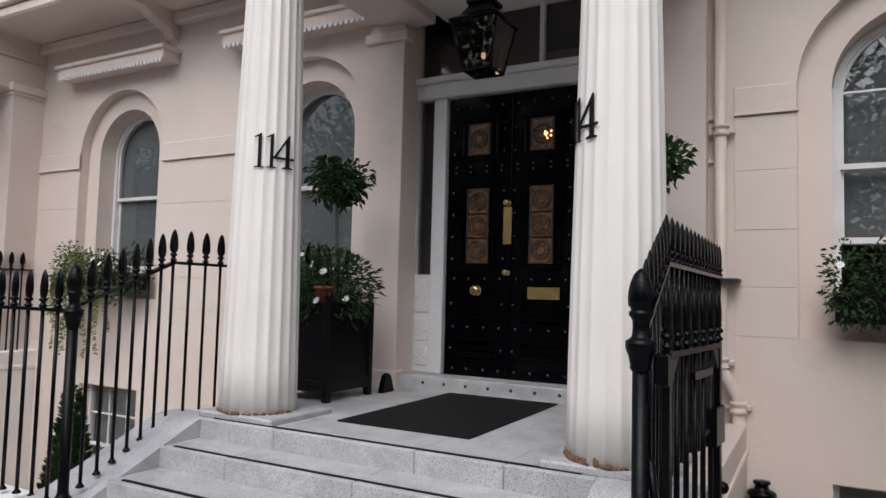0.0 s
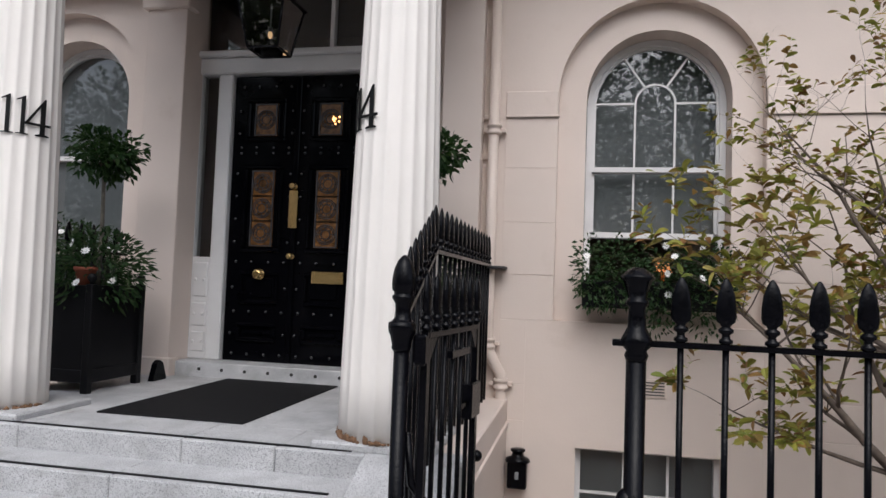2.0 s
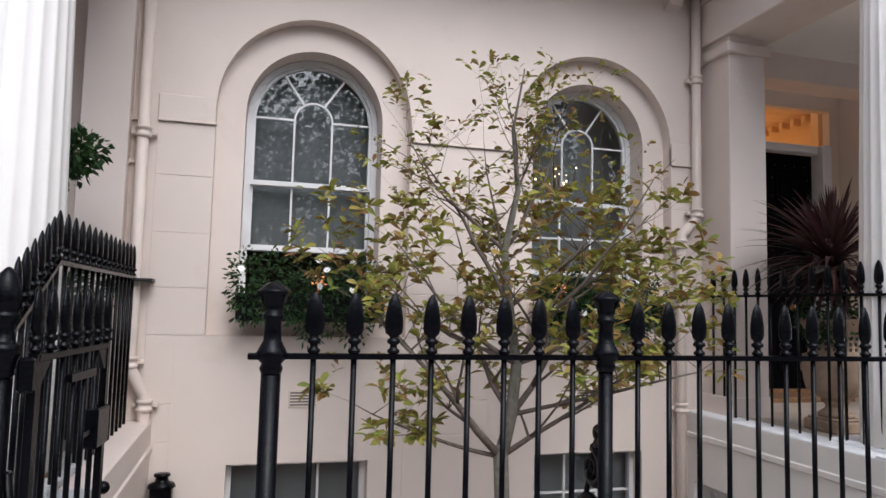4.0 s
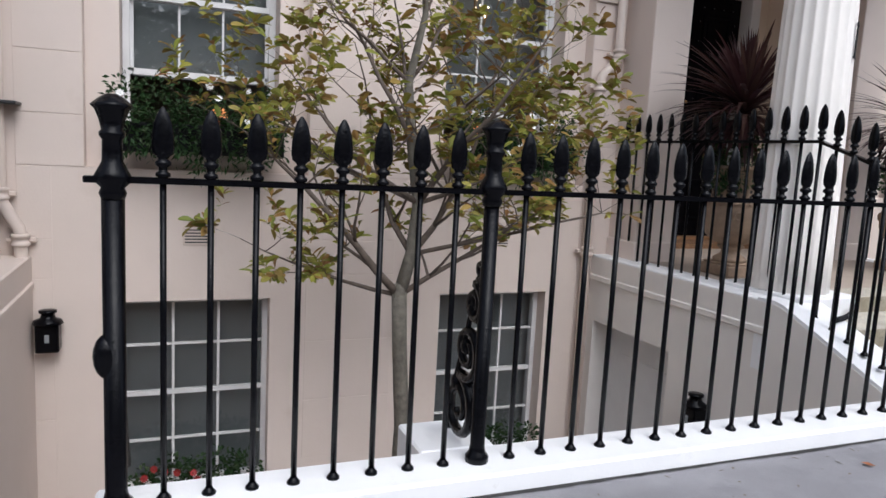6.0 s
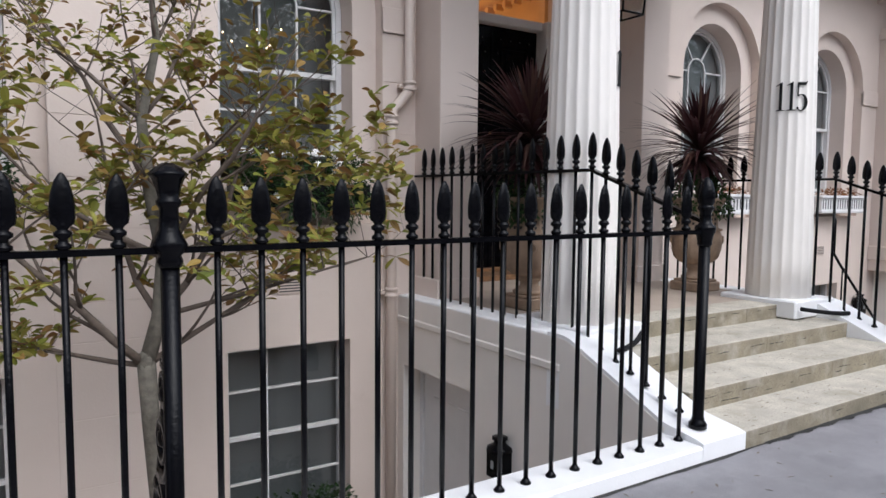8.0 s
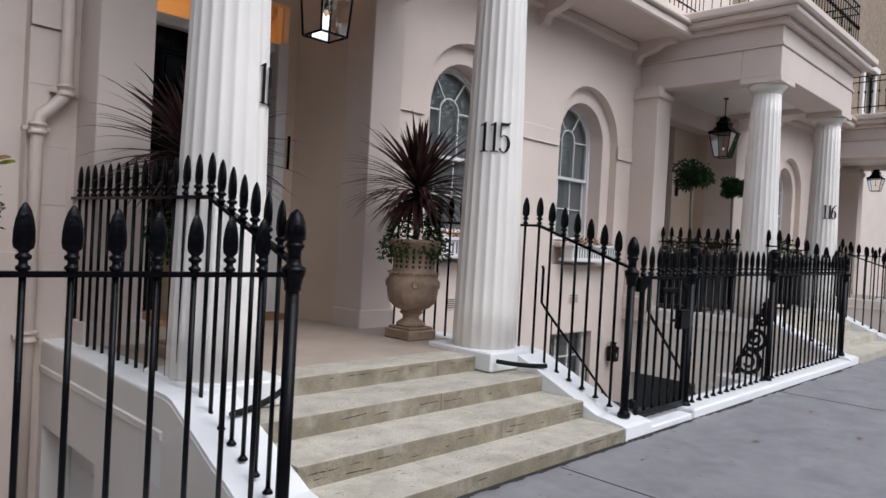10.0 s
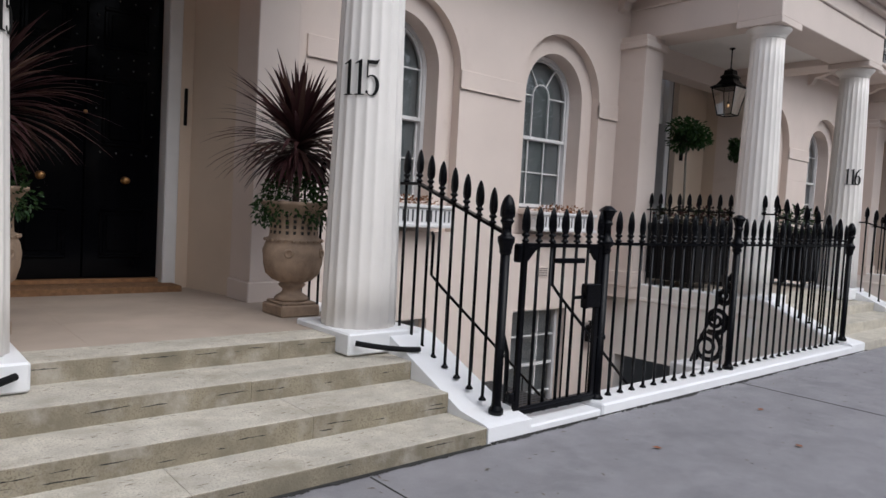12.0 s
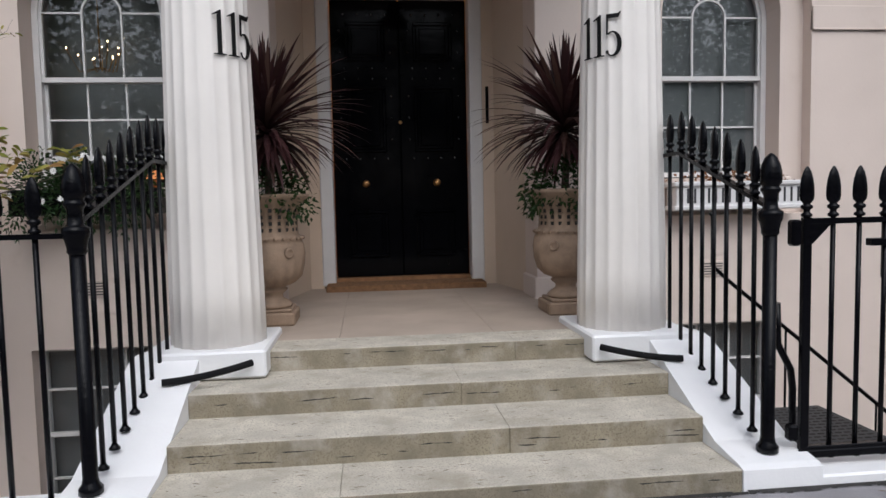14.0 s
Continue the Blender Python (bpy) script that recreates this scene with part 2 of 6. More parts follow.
# ---- mesh helpers ----
class Mesh:
    """Collects vertices and faces."""

    def __init__(self):
        self.v, self.f, self.s = [], [], []

    def add(self, vs, fs, smooth=False):
        n = len(self.v)
        self.v.extend(vs)
        self.f.extend([tuple(i + n for i in f) for f in fs])
        self.s.extend([smooth] * len(fs))
        return self

    def box(self, x0, x1, y0, y1, z0, z1):
        vs = [(x, y, z) for z in (z0, z1) for y in (y0, y1) for x in (x0, x1)]
        return self.add(vs, [(0, 2, 3, 1), (4, 5, 7, 6), (0, 1, 5, 4), (2, 6, 7, 3), (0, 4, 6, 2), (1, 3, 7, 5)])

    def cbox(self, x0, x1, y0, y1, z0, z1, c=0.01):
        """A box with chamfered edges."""
        lo, hi = (x0, y0, z0), (x1, y1, z1)
        n = len(self.v)
        ids = {}
        for k in range(8):
            sign = [(k >> a) & 1 for a in range(3)]
            for a in range(3):
                p = [hi[b] if sign[b] else lo[b] for b in range(3)]
                for b in range(3):
                    if b != a:
                        p[b] += -c if sign[b] else c
                ids[k, a] = len(self.v)
                self.v.append(tuple(p))
        fs = []
        for a in range(3):
            b, d = (a + 1) % 3, (a + 2) % 3
            for s in (0, 1):
                ks = [(s << a) | (i << b) | (j << d) for i, j in ((0, 0), (1, 0), (1, 1), (0, 1))]
                if not s:
                    ks = ks[::-1]
                fs.append(tuple(ids[k, a] for k in ks))
            for i in (0, 1):
                for j in (0, 1):
                    k0 = (i << b) | (j << d)
                    k1 = k0 | (1 << a)
                    q = (ids[k0, b], ids[k1, b], ids[k1, d], ids[k0, d])
                    fs.append(q if i == j else q[::-1])
        for k in range(8):
            odd = bin(k).count("1") % 2
            q = (ids[k, 0], ids[k, 1], ids[k, 2])
            fs.append(q if odd else q[::-1])
        self.f.extend(fs)
        self.s.extend([False] * len(fs))
        return self

    def lathe(self, profile, n=16, cx=0.0, cy=0.0, cz=0.0, ripple=None, smooth=True, turn=0.0):
        """Turns (radius, height) pairs about the z axis. ripple(angle, radius) may change the radius."""
        vs, fs = [], []
        for r, z in profile:
            for i in range(n):
                a = 2 * math.pi * i / n + turn
                q = ripple(a, r, z) if ripple else r
                vs.append((cx + q * math.cos(a), cy + q * math.sin(a), cz + z))
        for j in range(len(profile) - 1):
            for i in range(n):
                k = (i + 1) % n
                fs.append((j * n + i, j * n + k, (j + 1) * n + k, (j + 1) * n + i))
        self.add(vs, fs, smooth)
        m = len(self.v) - len(vs)
        self.f.append(tuple(m + i for i in reversed(range(n))))
        self.f.append(tuple(m + (len(profile) - 1) * n + i for i in range(n)))
        self.s.extend([False, False])
        return self

    def tube(self, pts, r, n=8, smooth=True):
        """A round bar along points; r is one radius or one for each point."""
        pts = [Vector(p) for p in pts]
        rs = r if isinstance(r, (list, tuple)) else [r] * len(pts)
        vs, fs = [], []
        ref = None
        for i, p in enumerate(pts):
            d = (pts[min(i + 1, len(pts) - 1)] - pts[max(i - 1, 0)]).normalized()
            if ref is None:
                ref = Vector((0, 0, 1)) if abs(d.z) < 0.9 else Vector((1, 0, 0))
            u = d.cross(ref).normalized()
            w = u.cross(d).normalized()
            ref = w
            for k in range(n):
                a = 2 * math.pi * (k + 0.5) / n
                vs.append(tuple(p + rs[i] * (math.cos(a) * u + math.sin(a) * w)))
        for j in range(len(pts) - 1):
            for k in range(n):
                q = (k + 1) % n
                fs.append((j * n + k, j * n + q, (j + 1) * n + q, (j + 1) * n + k))
        self.add(vs, fs, smooth)
        m = len(self.v) - len(vs)
        self.f.append(tuple(m + i for i in reversed(range(n))))
        self.f.append(tuple(m + (len(pts) - 1) * n + i for i in range(n)))
        self.s.extend([False, False])
        return self

    def prism(self, outline, axis, a0, a1):
        """Extrudes a 2D outline along axis 0, 1 or 2 from a0 to a1."""
        def at(p, a):
            q = list(p)
            q.insert(axis, a)
            return tuple(q)
        n = len(outline)
        vs = [at(p, a0) for p in outline] + [at(p, a1) for p in outline]
        fs = [tuple(range(n)), tuple(reversed(range(n, 2 * n)))]
        fs += [(i, n + i, n + (i + 1) % n, (i + 1) % n) for i in range(n)]
        return self.add(vs, fs)

    def ball(self, c, rx, ry=None, rz=None, n=8):
        ry, rz = ry or rx, rz or rx
        prof = [(math.sin(math.pi * (i + 0.02) / (n + 0.04)), -math.cos(math.pi * (i + 0.02) / (n + 0.04))) for i in range(n + 1)]
        st = len(self.v)
        self.lathe(prof, n + 2)
        for i in range(st, len(self.v)):
            x, y, z = self.v[i]
            self.v[i] = (c[0] + x * rx, c[1] + y * ry, c[2] + z * rz)
        return self

    def leaf(self, p, d, length, width, droop=0.2, roll=0.0):
        """One leaf folded along its midrib, from p along d."""
        d = Vector(d).normalized()
        side = d.cross(Vector((0, 0, 1)))
        if side.length < 0.05:
            side = Vector((1, 0, 0))
        side.normalize()
        side = Matrix.Rotation(roll, 3, d) @ side
        up = side.cross(d)
        p = Vector(p)
        mid = p + d * length * 0.5 + up * (-0.06 * length)
        tip = p + d * length + Vector((0, 0, -droop * length))
        l, r = mid + side * width / 2 + up * 0.1 * width, mid - side * width / 2 + up * 0.1 * width
        return self.add([tuple(q) for q in (p, l, mid, r, tip)], [(0, 2, 1), (0, 3, 2), (1, 2, 4), (2, 3, 4)])

    def ovate(self, p, d, length, width, droop, roll):
        """A broad leaf, widest past the middle, with a folded midrib and a bent blade."""
        d = Vector(d).normalized()
        side = d.cross(Vector((0, 0, 1)))
        side = Vector((1, 0, 0)) if side.length < 0.05 else side.normalized()
        side = Matrix.Rotation(roll, 3, d) @ side
        up = side.cross(d)
        vs = []
        for u, w in ((0.0, 0.04), (0.22, 0.5), (0.5, 0.95), (0.75, 0.9), (0.92, 0.5), (1.0, 0.0)):
            mid = Vector(p) + d * length * u - Vector((0, 0, droop * length * u * u))
            vs += [tuple(mid + side * w * width / 2 + up * w * width * .16), tuple(mid), tuple(mid - side * w * width / 2 + up * w * width * .16)]
        fs = []
        for i in range(5):
            k = 3 * i
            fs += [(k, k + 1, k + 4, k + 3), (k + 1, k + 2, k + 5, k + 4)]
        return self.add(vs, fs)

    def data(self, name, material):
        me = bpy.data.meshes.new(name)
        me.from_pydata(self.v, [], self.f)
        bm = bmesh.new()
        bm.from_mesh(me)
        bmesh.ops.recalc_face_normals(bm, faces=bm.faces[:]) if len(self.f) < 4000 else None
        if material.name.startswith("window glass"):
            for f in bm.faces:
                if f.normal.y > .5:
                    f.normal_flip()
        bm.to_mesh(me)
        bm.free()
        me.polygons.foreach_set("use_smooth", self.s)
        me.materials.append(material)
        me.update()
        return me


def thing(name, at=(0, 0, 0), label="", category="", group="", kind=""):
    ob = new(name)
    ob.location = at
    ob.empty_display_size = 0.1
    return tagged(ob, label, category, group, kind)


def part(name, mesh, material, parent=None, label="", kind="", category=""):
    """Links a mesh as one object under a thing or part; its points are in the thing's own frame."""
    ob = new(name, mesh.data(name, material) if isinstance(mesh, Mesh) else mesh)
    if parent:
        ob.parent = parent
    return tagged(ob, label, category, kind=kind)


def piece(name, data, at, parent, turn=0.0):
    """Another object on shared mesh data."""
    ob = new(name, data)
    ob.parent = parent
    ob.location = at
    ob.rotation_euler = (0, 0, turn)
    return ob


def solid(name, mesh, material, label, category, kind="structure"):
    return part(name, mesh, material, None, label, kind, category)


rnd = random.Random(7)

# ---- ground ----
F = 6.9           # front plane of the terrace
FENCE = 3.2       # line of the railings
pav = Mesh()
pav.box(-60, 90, -2.6, 3.03, -0.16, 0.0)
pavement = solid("pavement", pav, PAVING, "smooth grey pavement with faint joints along the terrace", "pavement")
for x in [7.86, 12.52, 17.1, 21.7]:
    part("joint", Mesh().box(x, x + 0.012, -2.5, 3.0, -0.01, 0.0025), EARTHY, pavement)
gr = Mesh()
gr.add([(-400, -400, -0.13), (400, -400, -0.13), (400, -2.6, -0.13), (-400, -2.6, -0.13)], [(0, 1, 2, 3)])
solid("road", gr, ASPHALT, "dark asphalt road beside the pavement", "road")
solid("area_floor", Mesh().box(-40, 60, 3.0, 7.6, -2.75, -2.6), AREAFLOOR, "paved floor of the sunken basement area", "floor")
# dirt line where plinth meets pavement
crack = Mesh()
for i in range(170):
    x = 6.1 + i * 0.016
    crack.add([(x, 3.012 + .012 * math.sin(i * .37) + rnd.uniform(-.012, .008), 0.0035), (x + 0.017, 3.012 + .012 * math.sin(i * .37 + .37) + rnd.uniform(-.012, .008), 0.0035), (x + 0.017, 3.06, 0.0045), (x, 3.06, 0.0045)], [(0, 1, 2, 3)])
gap_y = 3.028
for i in range(298):
    x = -6 + i * 0.05
    gap_n = min(3.028, max(3.006, gap_y + rnd.uniform(-.005, .005)))
    crack.add([(x, gap_y, 0.003), (x + 0.05, gap_n, 0.003), (x + 0.05, 3.04, 0.004), (x, 3.04, 0.004)], [(0, 1, 2, 3)])
    gap_y = gap_n
wob = 0.0
for i in range(230):
    x = 8.9 + i * 0.032
    wob = .75 * wob + rnd.uniform(-.012, .012)
    wd = max(.002, .016 + wob + .012 * math.sin(i * .11))
    crack.add([(x, 3.035 - wd, 0.0042), (x + .034, 3.035 - wd + rnd.uniform(-.006, .006), 0.0042), (x + .034, 3.04, 0.012), (x, 3.04, .012)], [(0, 1, 2, 3)])
solid("pavement_gap", crack, EARTHY, "dark dirt-filled gap along the white plinth", "joint")
for i, (x, y) in enumerate([(2.05, 2.72), (2.2, 2.75), (2.35, 2.6), (3.9, 2.2), (3.2, 2.45), (5.2, 1.9), (6.9, 1.7), (9.9, 2.3), (10.9, 1.8), (11.6, 2.4), (4.6, 2.75)]):
    lf = Mesh().leaf((0, 0, 0.012), (math.cos(i * 2.1), math.sin(i * 2.1), 0.05), 0.075, 0.05, 0.02)
    ob = part("fallen_leaf", lf, FALLEN, None, "dry brown leaf lying on the grey pavement", "", "leaf")
    ob.location = (x, y, 0)
    ob["group"] = "leaves on the pavement"

litter = Mesh()
for i in range(260):
    x, y = rnd.uniform(-3, 16), 3.0 - abs(rnd.gauss(0, .9)) - .03
    a, L, w_ = rnd.uniform(0, 6.28), rnd.uniform(.006, .03), rnd.uniform(.003, .009)
    c_, s_ = math.cos(a), math.sin(a)
    litter.add([(x - L * c_, y - L * s_, .003), (x + w_ * s_, y - w_ * c_, .006), (x + L * c_, y + L * s_, .003), (x - w_ * s_, y + w_ * c_, .005)], [(0, 1, 2, 3)])
solid("leaf_litter", litter, STAINED, "tiny bits of twig and leaf on the pavement", "litter", "stuff")

# ---- the terrace wall ----
WEST = 0.12      # rise of the windows of the first house
SPRING, RO, RI, GLAZ = 3.51, 0.95, 0.68, 7.34


def arc(cx, r, n=28):
    return [(cx - r * math.cos(math.pi * i / n), SPRING + r * math.sin(math.pi * i / n)) for i in range(n + 1)]


def wall_bay(m, x0, x1, cx, z0=0.35, z1=5.5, zb=1.32, sill=1.72):
    """A stretch of wall with an arched window opening inside a shallow arched recess."""
    y1 = F + 0.15

    def q(a, b, c, d):
        m.add([a, b, c, d], [(0, 1, 2, 3)])

    def flat(xa, xb, za, zc, y):
        q((xa, y, za), (xb, y, za), (xb, y, zc), (xa, y, zc))
    flat(x0, x1, z0, zb, F)
    flat(x0, cx - RO, zb, z1, F)
    flat(cx + RO, x1, zb, z1, F)
    po, pi_ = arc(cx, RO), arc(cx, RI)
    for i in range(len(po) - 1):
        (xa, za), (xb, zc) = po[i], po[i + 1]
        q((xa, F, za), (xb, F, zc), (xb, F, z1), (xa, F, z1))
        (ua, va), (ub, vb) = pi_[i], pi_[i + 1]
        q((xa, y1, za), (ua, y1, va), (ub, y1, vb), (xb, y1, zc))
    flat(cx - RO, cx - RI, sill, SPRING, y1)
    flat(cx + RI, cx + RO, sill, SPRING, y1)
    flat(cx - RO, cx + RO, zb, sill, y1)
    out = [(cx - RO, zb)] + po + [(cx + RO, zb)]
    inn = [(cx - RI, sill)] + pi_ + [(cx + RI, sill)]
    for line, ya, yb in ((out, F, y1), (inn, y1, 7.50)):
        for (xa, za), (xb, zc) in zip(line, line[1:] + line[:1]):
            q((xa, ya, za), (xb, ya, zc), (xb, yb, zc), (xa, yb, za))


def frame_bars(m, pts, w, y0, y1):
    """Square bars along a line of points in the xz plane."""
    for (xa, za), (xb, zc) in zip(pts, pts[1:]):
        d = Vector((xb - xa, zc - za))
        if d.length < 1e-6:
            continue
        nrm = Vector((-d.y, d.x)).normalized() * w / 2
        o = [(xa + nrm.x, za + nrm.y), (xb + nrm.x, zc + nrm.y), (xb - nrm.x, zc - nrm.y), (xa - nrm.x, za - nrm.y)]
        m.prism(o, 1, y0, y1)


def glass_arch(m, cx, z0, r, y, n=20):
    pts = [(cx - r, z0)] + arc(cx, r, n) + [(cx + r, z0)]
    m.add([(x, y, z) for x, z in pts], [tuple(range(len(pts)))])


def arched_window(k, cx, bars, raised=0.0, sill=1.72, blind=BLIND, blind_y=7.56, label=""):
    """A round-headed white sash window set deep in its opening."""
    w = thing(f"window_{k}", (cx, GLAZ, sill), label, "window", kind="structure")

    def loc(mesh):
        mesh.v = [(x - cx, y - GLAZ, z - sill) for x, y, z in mesh.v]
        return mesh
    r = RI - 0.005
    m = Mesh()
    frame_bars(m, [(cx - r + .03, sill)] + arc(cx, r - .03) + [(cx + r - .03, sill)], 0.06, GLAZ - 0.03, GLAZ + 0.1)
    part("window_frame", loc(m), JOINERY, w)
    mid = 2.86
    m = Mesh()
    ri = r - 0.072
    frame_bars(m, [(cx - ri, mid)] + arc(cx, ri) + [(cx + ri, mid)], 0.036, GLAZ - 0.005, GLAZ + 0.035)
    m.box(cx - ri - .02, cx + ri + .02, GLAZ - 0.012, GLAZ + 0.035, mid - 0.025, mid + 0.025)
    if bars:
        a = 0.195
        for s in (-1, 1):
            frame_bars(m, [(cx + s * a, mid), (cx + s * a, SPRING + 0.03)], 0.02, GLAZ, GLAZ + 0.03)
            frame_bars(m, [(cx + s * a, SPRING + 0.03), (cx + s * ri, SPRING + 0.03)], 0.02, GLAZ + .001, GLAZ + 0.029)
            c60 = math.radians(58)
            frame_bars(m, [(cx + s * a * math.cos(c60), SPRING + .03 + a * math.sin(c60)), (cx + s * ri * math.cos(c60), SPRING + ri * math.sin(c60))], 0.02, GLAZ + .001, GLAZ + 0.029)
        frame_bars(m, [(cx - a * math.cos(math.pi * i / 14), SPRING + .03 + a * math.sin(math.pi * i / 14)) for i in range(15)], 0.02, GLAZ, GLAZ + 0.03)
    part("upper_sash", loc(m), JOINERY, w)
    lo, top = sill + 0.03 + raised, mid - 0.03
    m = Mesh()
    yb = GLAZ + 0.045
    frame_bars(m, [(cx - ri, lo + .03), (cx - ri, top + .03)], 0.036, yb, yb + 0.035)
    frame_bars(m, [(cx + ri, lo + .03), (cx + ri, top + .03)], 0.036, yb, yb + 0.035)
    m.box(cx - ri - .02, cx + ri + .02, yb, yb + .036, lo, lo + 0.055)
    m.box(cx - ri - .02, cx + ri + .02, yb, yb + .034, top, top + 0.05)
    if bars:
        for s in (-1, 1):
            m.box(cx + s * .195 - .01, cx + s * .195 + .01, yb + .004, yb + .03, lo + .05, top)
        if bars > 1:
            for g in (1 / 2,):
                z = lo + .05 + (top - lo - .05) * g
                m.box(cx - ri, cx + ri, yb + .005, yb + .029, z - .01, z + .01)
    part("lower_sash", loc(m), JOINERY, w)
    g = Mesh()
    glass_arch(g, cx, mid, ri, GLAZ + 0.016)
    pane = part("pane", loc(g), GLASS, w)
    g2 = Mesh().add([(cx - ri, yb + .017, lo), (cx + ri, yb + .017, lo), (cx + ri, yb + .017, top), (cx - ri, yb + .017, top)], [(0, 1, 2, 3)])
    part("pane", loc(g2), GLASS, w)
    for o in w.children:
        if o.name.startswith("pane"):
            o.visible_shadow = False
    bl = Mesh()
    bl.add([(cx - .95, blind_y, lo), (cx + .95, blind_y, lo), (cx + .95, blind_y, 4.3), (cx - .95, blind_y, 4.3)], [(0, 1, 2, 3)])
    part("blind", loc(bl), blind, w, "plain grey net blind")
    sl = Mesh().cbox(cx - RI - .02, cx + RI + .02, F - 0.06, 7.45, sill - 0.1, sill + 0.004, 0.012)
    part("window_sill", loc(sl), STUCCO, w)
    return w


WIN = {"C": 1.26, "D": 4.30, "A": 10.88, "B": 13.98, "E": -8.75, "G": -5.22, "H": 21.3, "I": 24.3}
wall = Mesh()
wall_bay(wall, -0.42, 2.78, WIN["C"])
wall_bay(wall, 2.78, 5.66, WIN["D"])
wall_bay(wall, 9.10, 12.4, WIN["A"])
wall_bay(wall, 12.4, 15.7, WIN["B"])
west = Mesh()
wall_bay(west, -11.2, -7.0, WIN["E"], .35 - WEST, 5.5 - WEST)
wall_bay(west, -7.0, -4.1, WIN["G"], .35 - WEST, 5.5 - WEST)
wall.add([(x, y, z + WEST) for x, y, z in west.v], west.f)
wall_bay(wall, 19.7, 22.8, WIN["H"])
wall_bay(wall, 22.8, 26.4, WIN["I"])
# plain wall beyond, and the upper storey
wall.box(-30, -11.2, F, F + 0.4, -2.6, 5.5)
wall.box(-30, 19.7, F + .02, F + 0.4, 5.5, 12.0)
wall.box(29.8, 60, F, F + 0.4, -2.6, 5.5)
# porch heads above the doors
for xa, xb, zt in ((-4.1, -0.42, 4.98), (5.66, 9.10, 4.5), (15.7, 19.7, 4.4), (26.4, 29.8, 4.4)):
    wall.box(xa, xb, F + 0.01, F + 0.4, zt, 5.5)
terrace = solid("wall_north", wall, STUCCO, "cream painted stucco terrace wall with arched recesses", "wall")

# basement wall with square window openings
BW = [(0.555, 1.875), (3.62, 4.88), (10.2, 11.45), (13.15, 14.4), (-9.4, -8.1), (-5.9, -4.6)]


def basement(m, x0, x1, openings, z0=-2.6, z1=0.35, top=0.135, bot=-1.72):
    x = x0
    for a, b in openings:
        m.box(x, a, F, F + 0.3, z0, z1)
        m.box(a, b, F, F + 0.3, top, z1)
        m.box(a, b, F, F + 0.3, z0, bot)
        x = b
    m.box(x, x1, F, F + 0.3, z0, z1)


for a, b, op in ((-0.42, 5.66, BW[:2]), (9.10, 15.7, BW[2:4]), (-11.2, -4.1, BW[4:]), (19.7, 26.4, [])):
    bw = Mesh()
    basement(bw, a, b, op)
    solid("wall_basement", bw, STUCCO, "cream painted basement wall of the sunken area", "wall")

nwin = 1
for key, bars, raised, lab, bl in (("C", 1, 0.42, "white round-headed sash window with radiating bars, lower sash raised", BLIND), ("D", 2, 0.28, "white round-headed sash window with glazing bars, lower sash raised a little", BLIND),
                               ("A", 2, 0.0, "closed white round-headed sash window with glazing bars", BLIND), ("B", 2, 0.0, "closed white round-headed sash window with glazing bars", BLIND),
                               ("E", 0, 0.0, "closed white round-headed sash window with plain panes", BLIND_DARK), ("G", 0, 0.0, "closed white round-headed sash window with plain panes", BLIND_DARK),
                               ("H", 2, 0.0, "closed white round-headed sash window with glazing bars", BLIND), ("I", 2, 0.0, "closed white round-headed sash window with glazing bars", BLIND)):
    aw = arched_window(nwin, WIN[key], bars, raised, blind=bl, blind_y=7.85 if key == "D" else 7.56 if key == "C" else 7.43, label=lab)
    aw.location.z += WEST if key in "EG" else 0
    nwin += 1


def square_window(k, x0, x1, z0=-1.72, z1=0.135):
    w = thing(f"window_{k}", (x0, F + .2, z0), "white wooden basement sash window with small panes", "window", kind="structure")
    W, H = x1 - x0, z1 - z0
    m = Mesh()
    for a in ((0, .05, 0, H), (W - .05, W, 0, H), (.05, W - .05, 0, .06), (.05, W - .05, H - .05, H)):
        m.box(a[0], a[1], -0.03, 0.06, a[2], a[3])
    part("window_frame", m, JOINERY, w)
    m = Mesh()
    m.box(.05, W - .05, -0.012, 0.03, H * .49, H * .49 + .045)
    for i in (1, 2):
        x = .05 + (W - .1) * i / 3
        m.box(x - .012, x + .012, 0, 0.028, .06, H - .05)
    for z in (H * .25, H * .755):
        m.box(.05, W - .05, 0.001, 0.027, z - .012, z + .012)
    part("glazing_bar", m, JOINERY, w)
    p = part("pane", Mesh().add([(.05, .016, .05), (W - .05, .016, .05), (W - .05, .016, H - .05), (.05, .016, H - .05)], [(0, 1, 2, 3)]), GLASS, w)
    p.visible_shadow = False
    part("blind", Mesh().add([(-.05, .14, 0), (W + .05, .14, 0), (W + .05, .14, H), (-.05, .14, H)], [(0, 1, 2, 3)]), BLIND, w, "plain grey net blind")
    part("window_sill", Mesh().cbox(-.03, W + .03, -.24, .1, -.08, .004, .01), STUCCO, w)


for a, b in BW:
    square_window(nwin, a, b)
    nwin += 1

# rooms behind the windows, closed, their dimness put into the wall colour
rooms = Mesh()
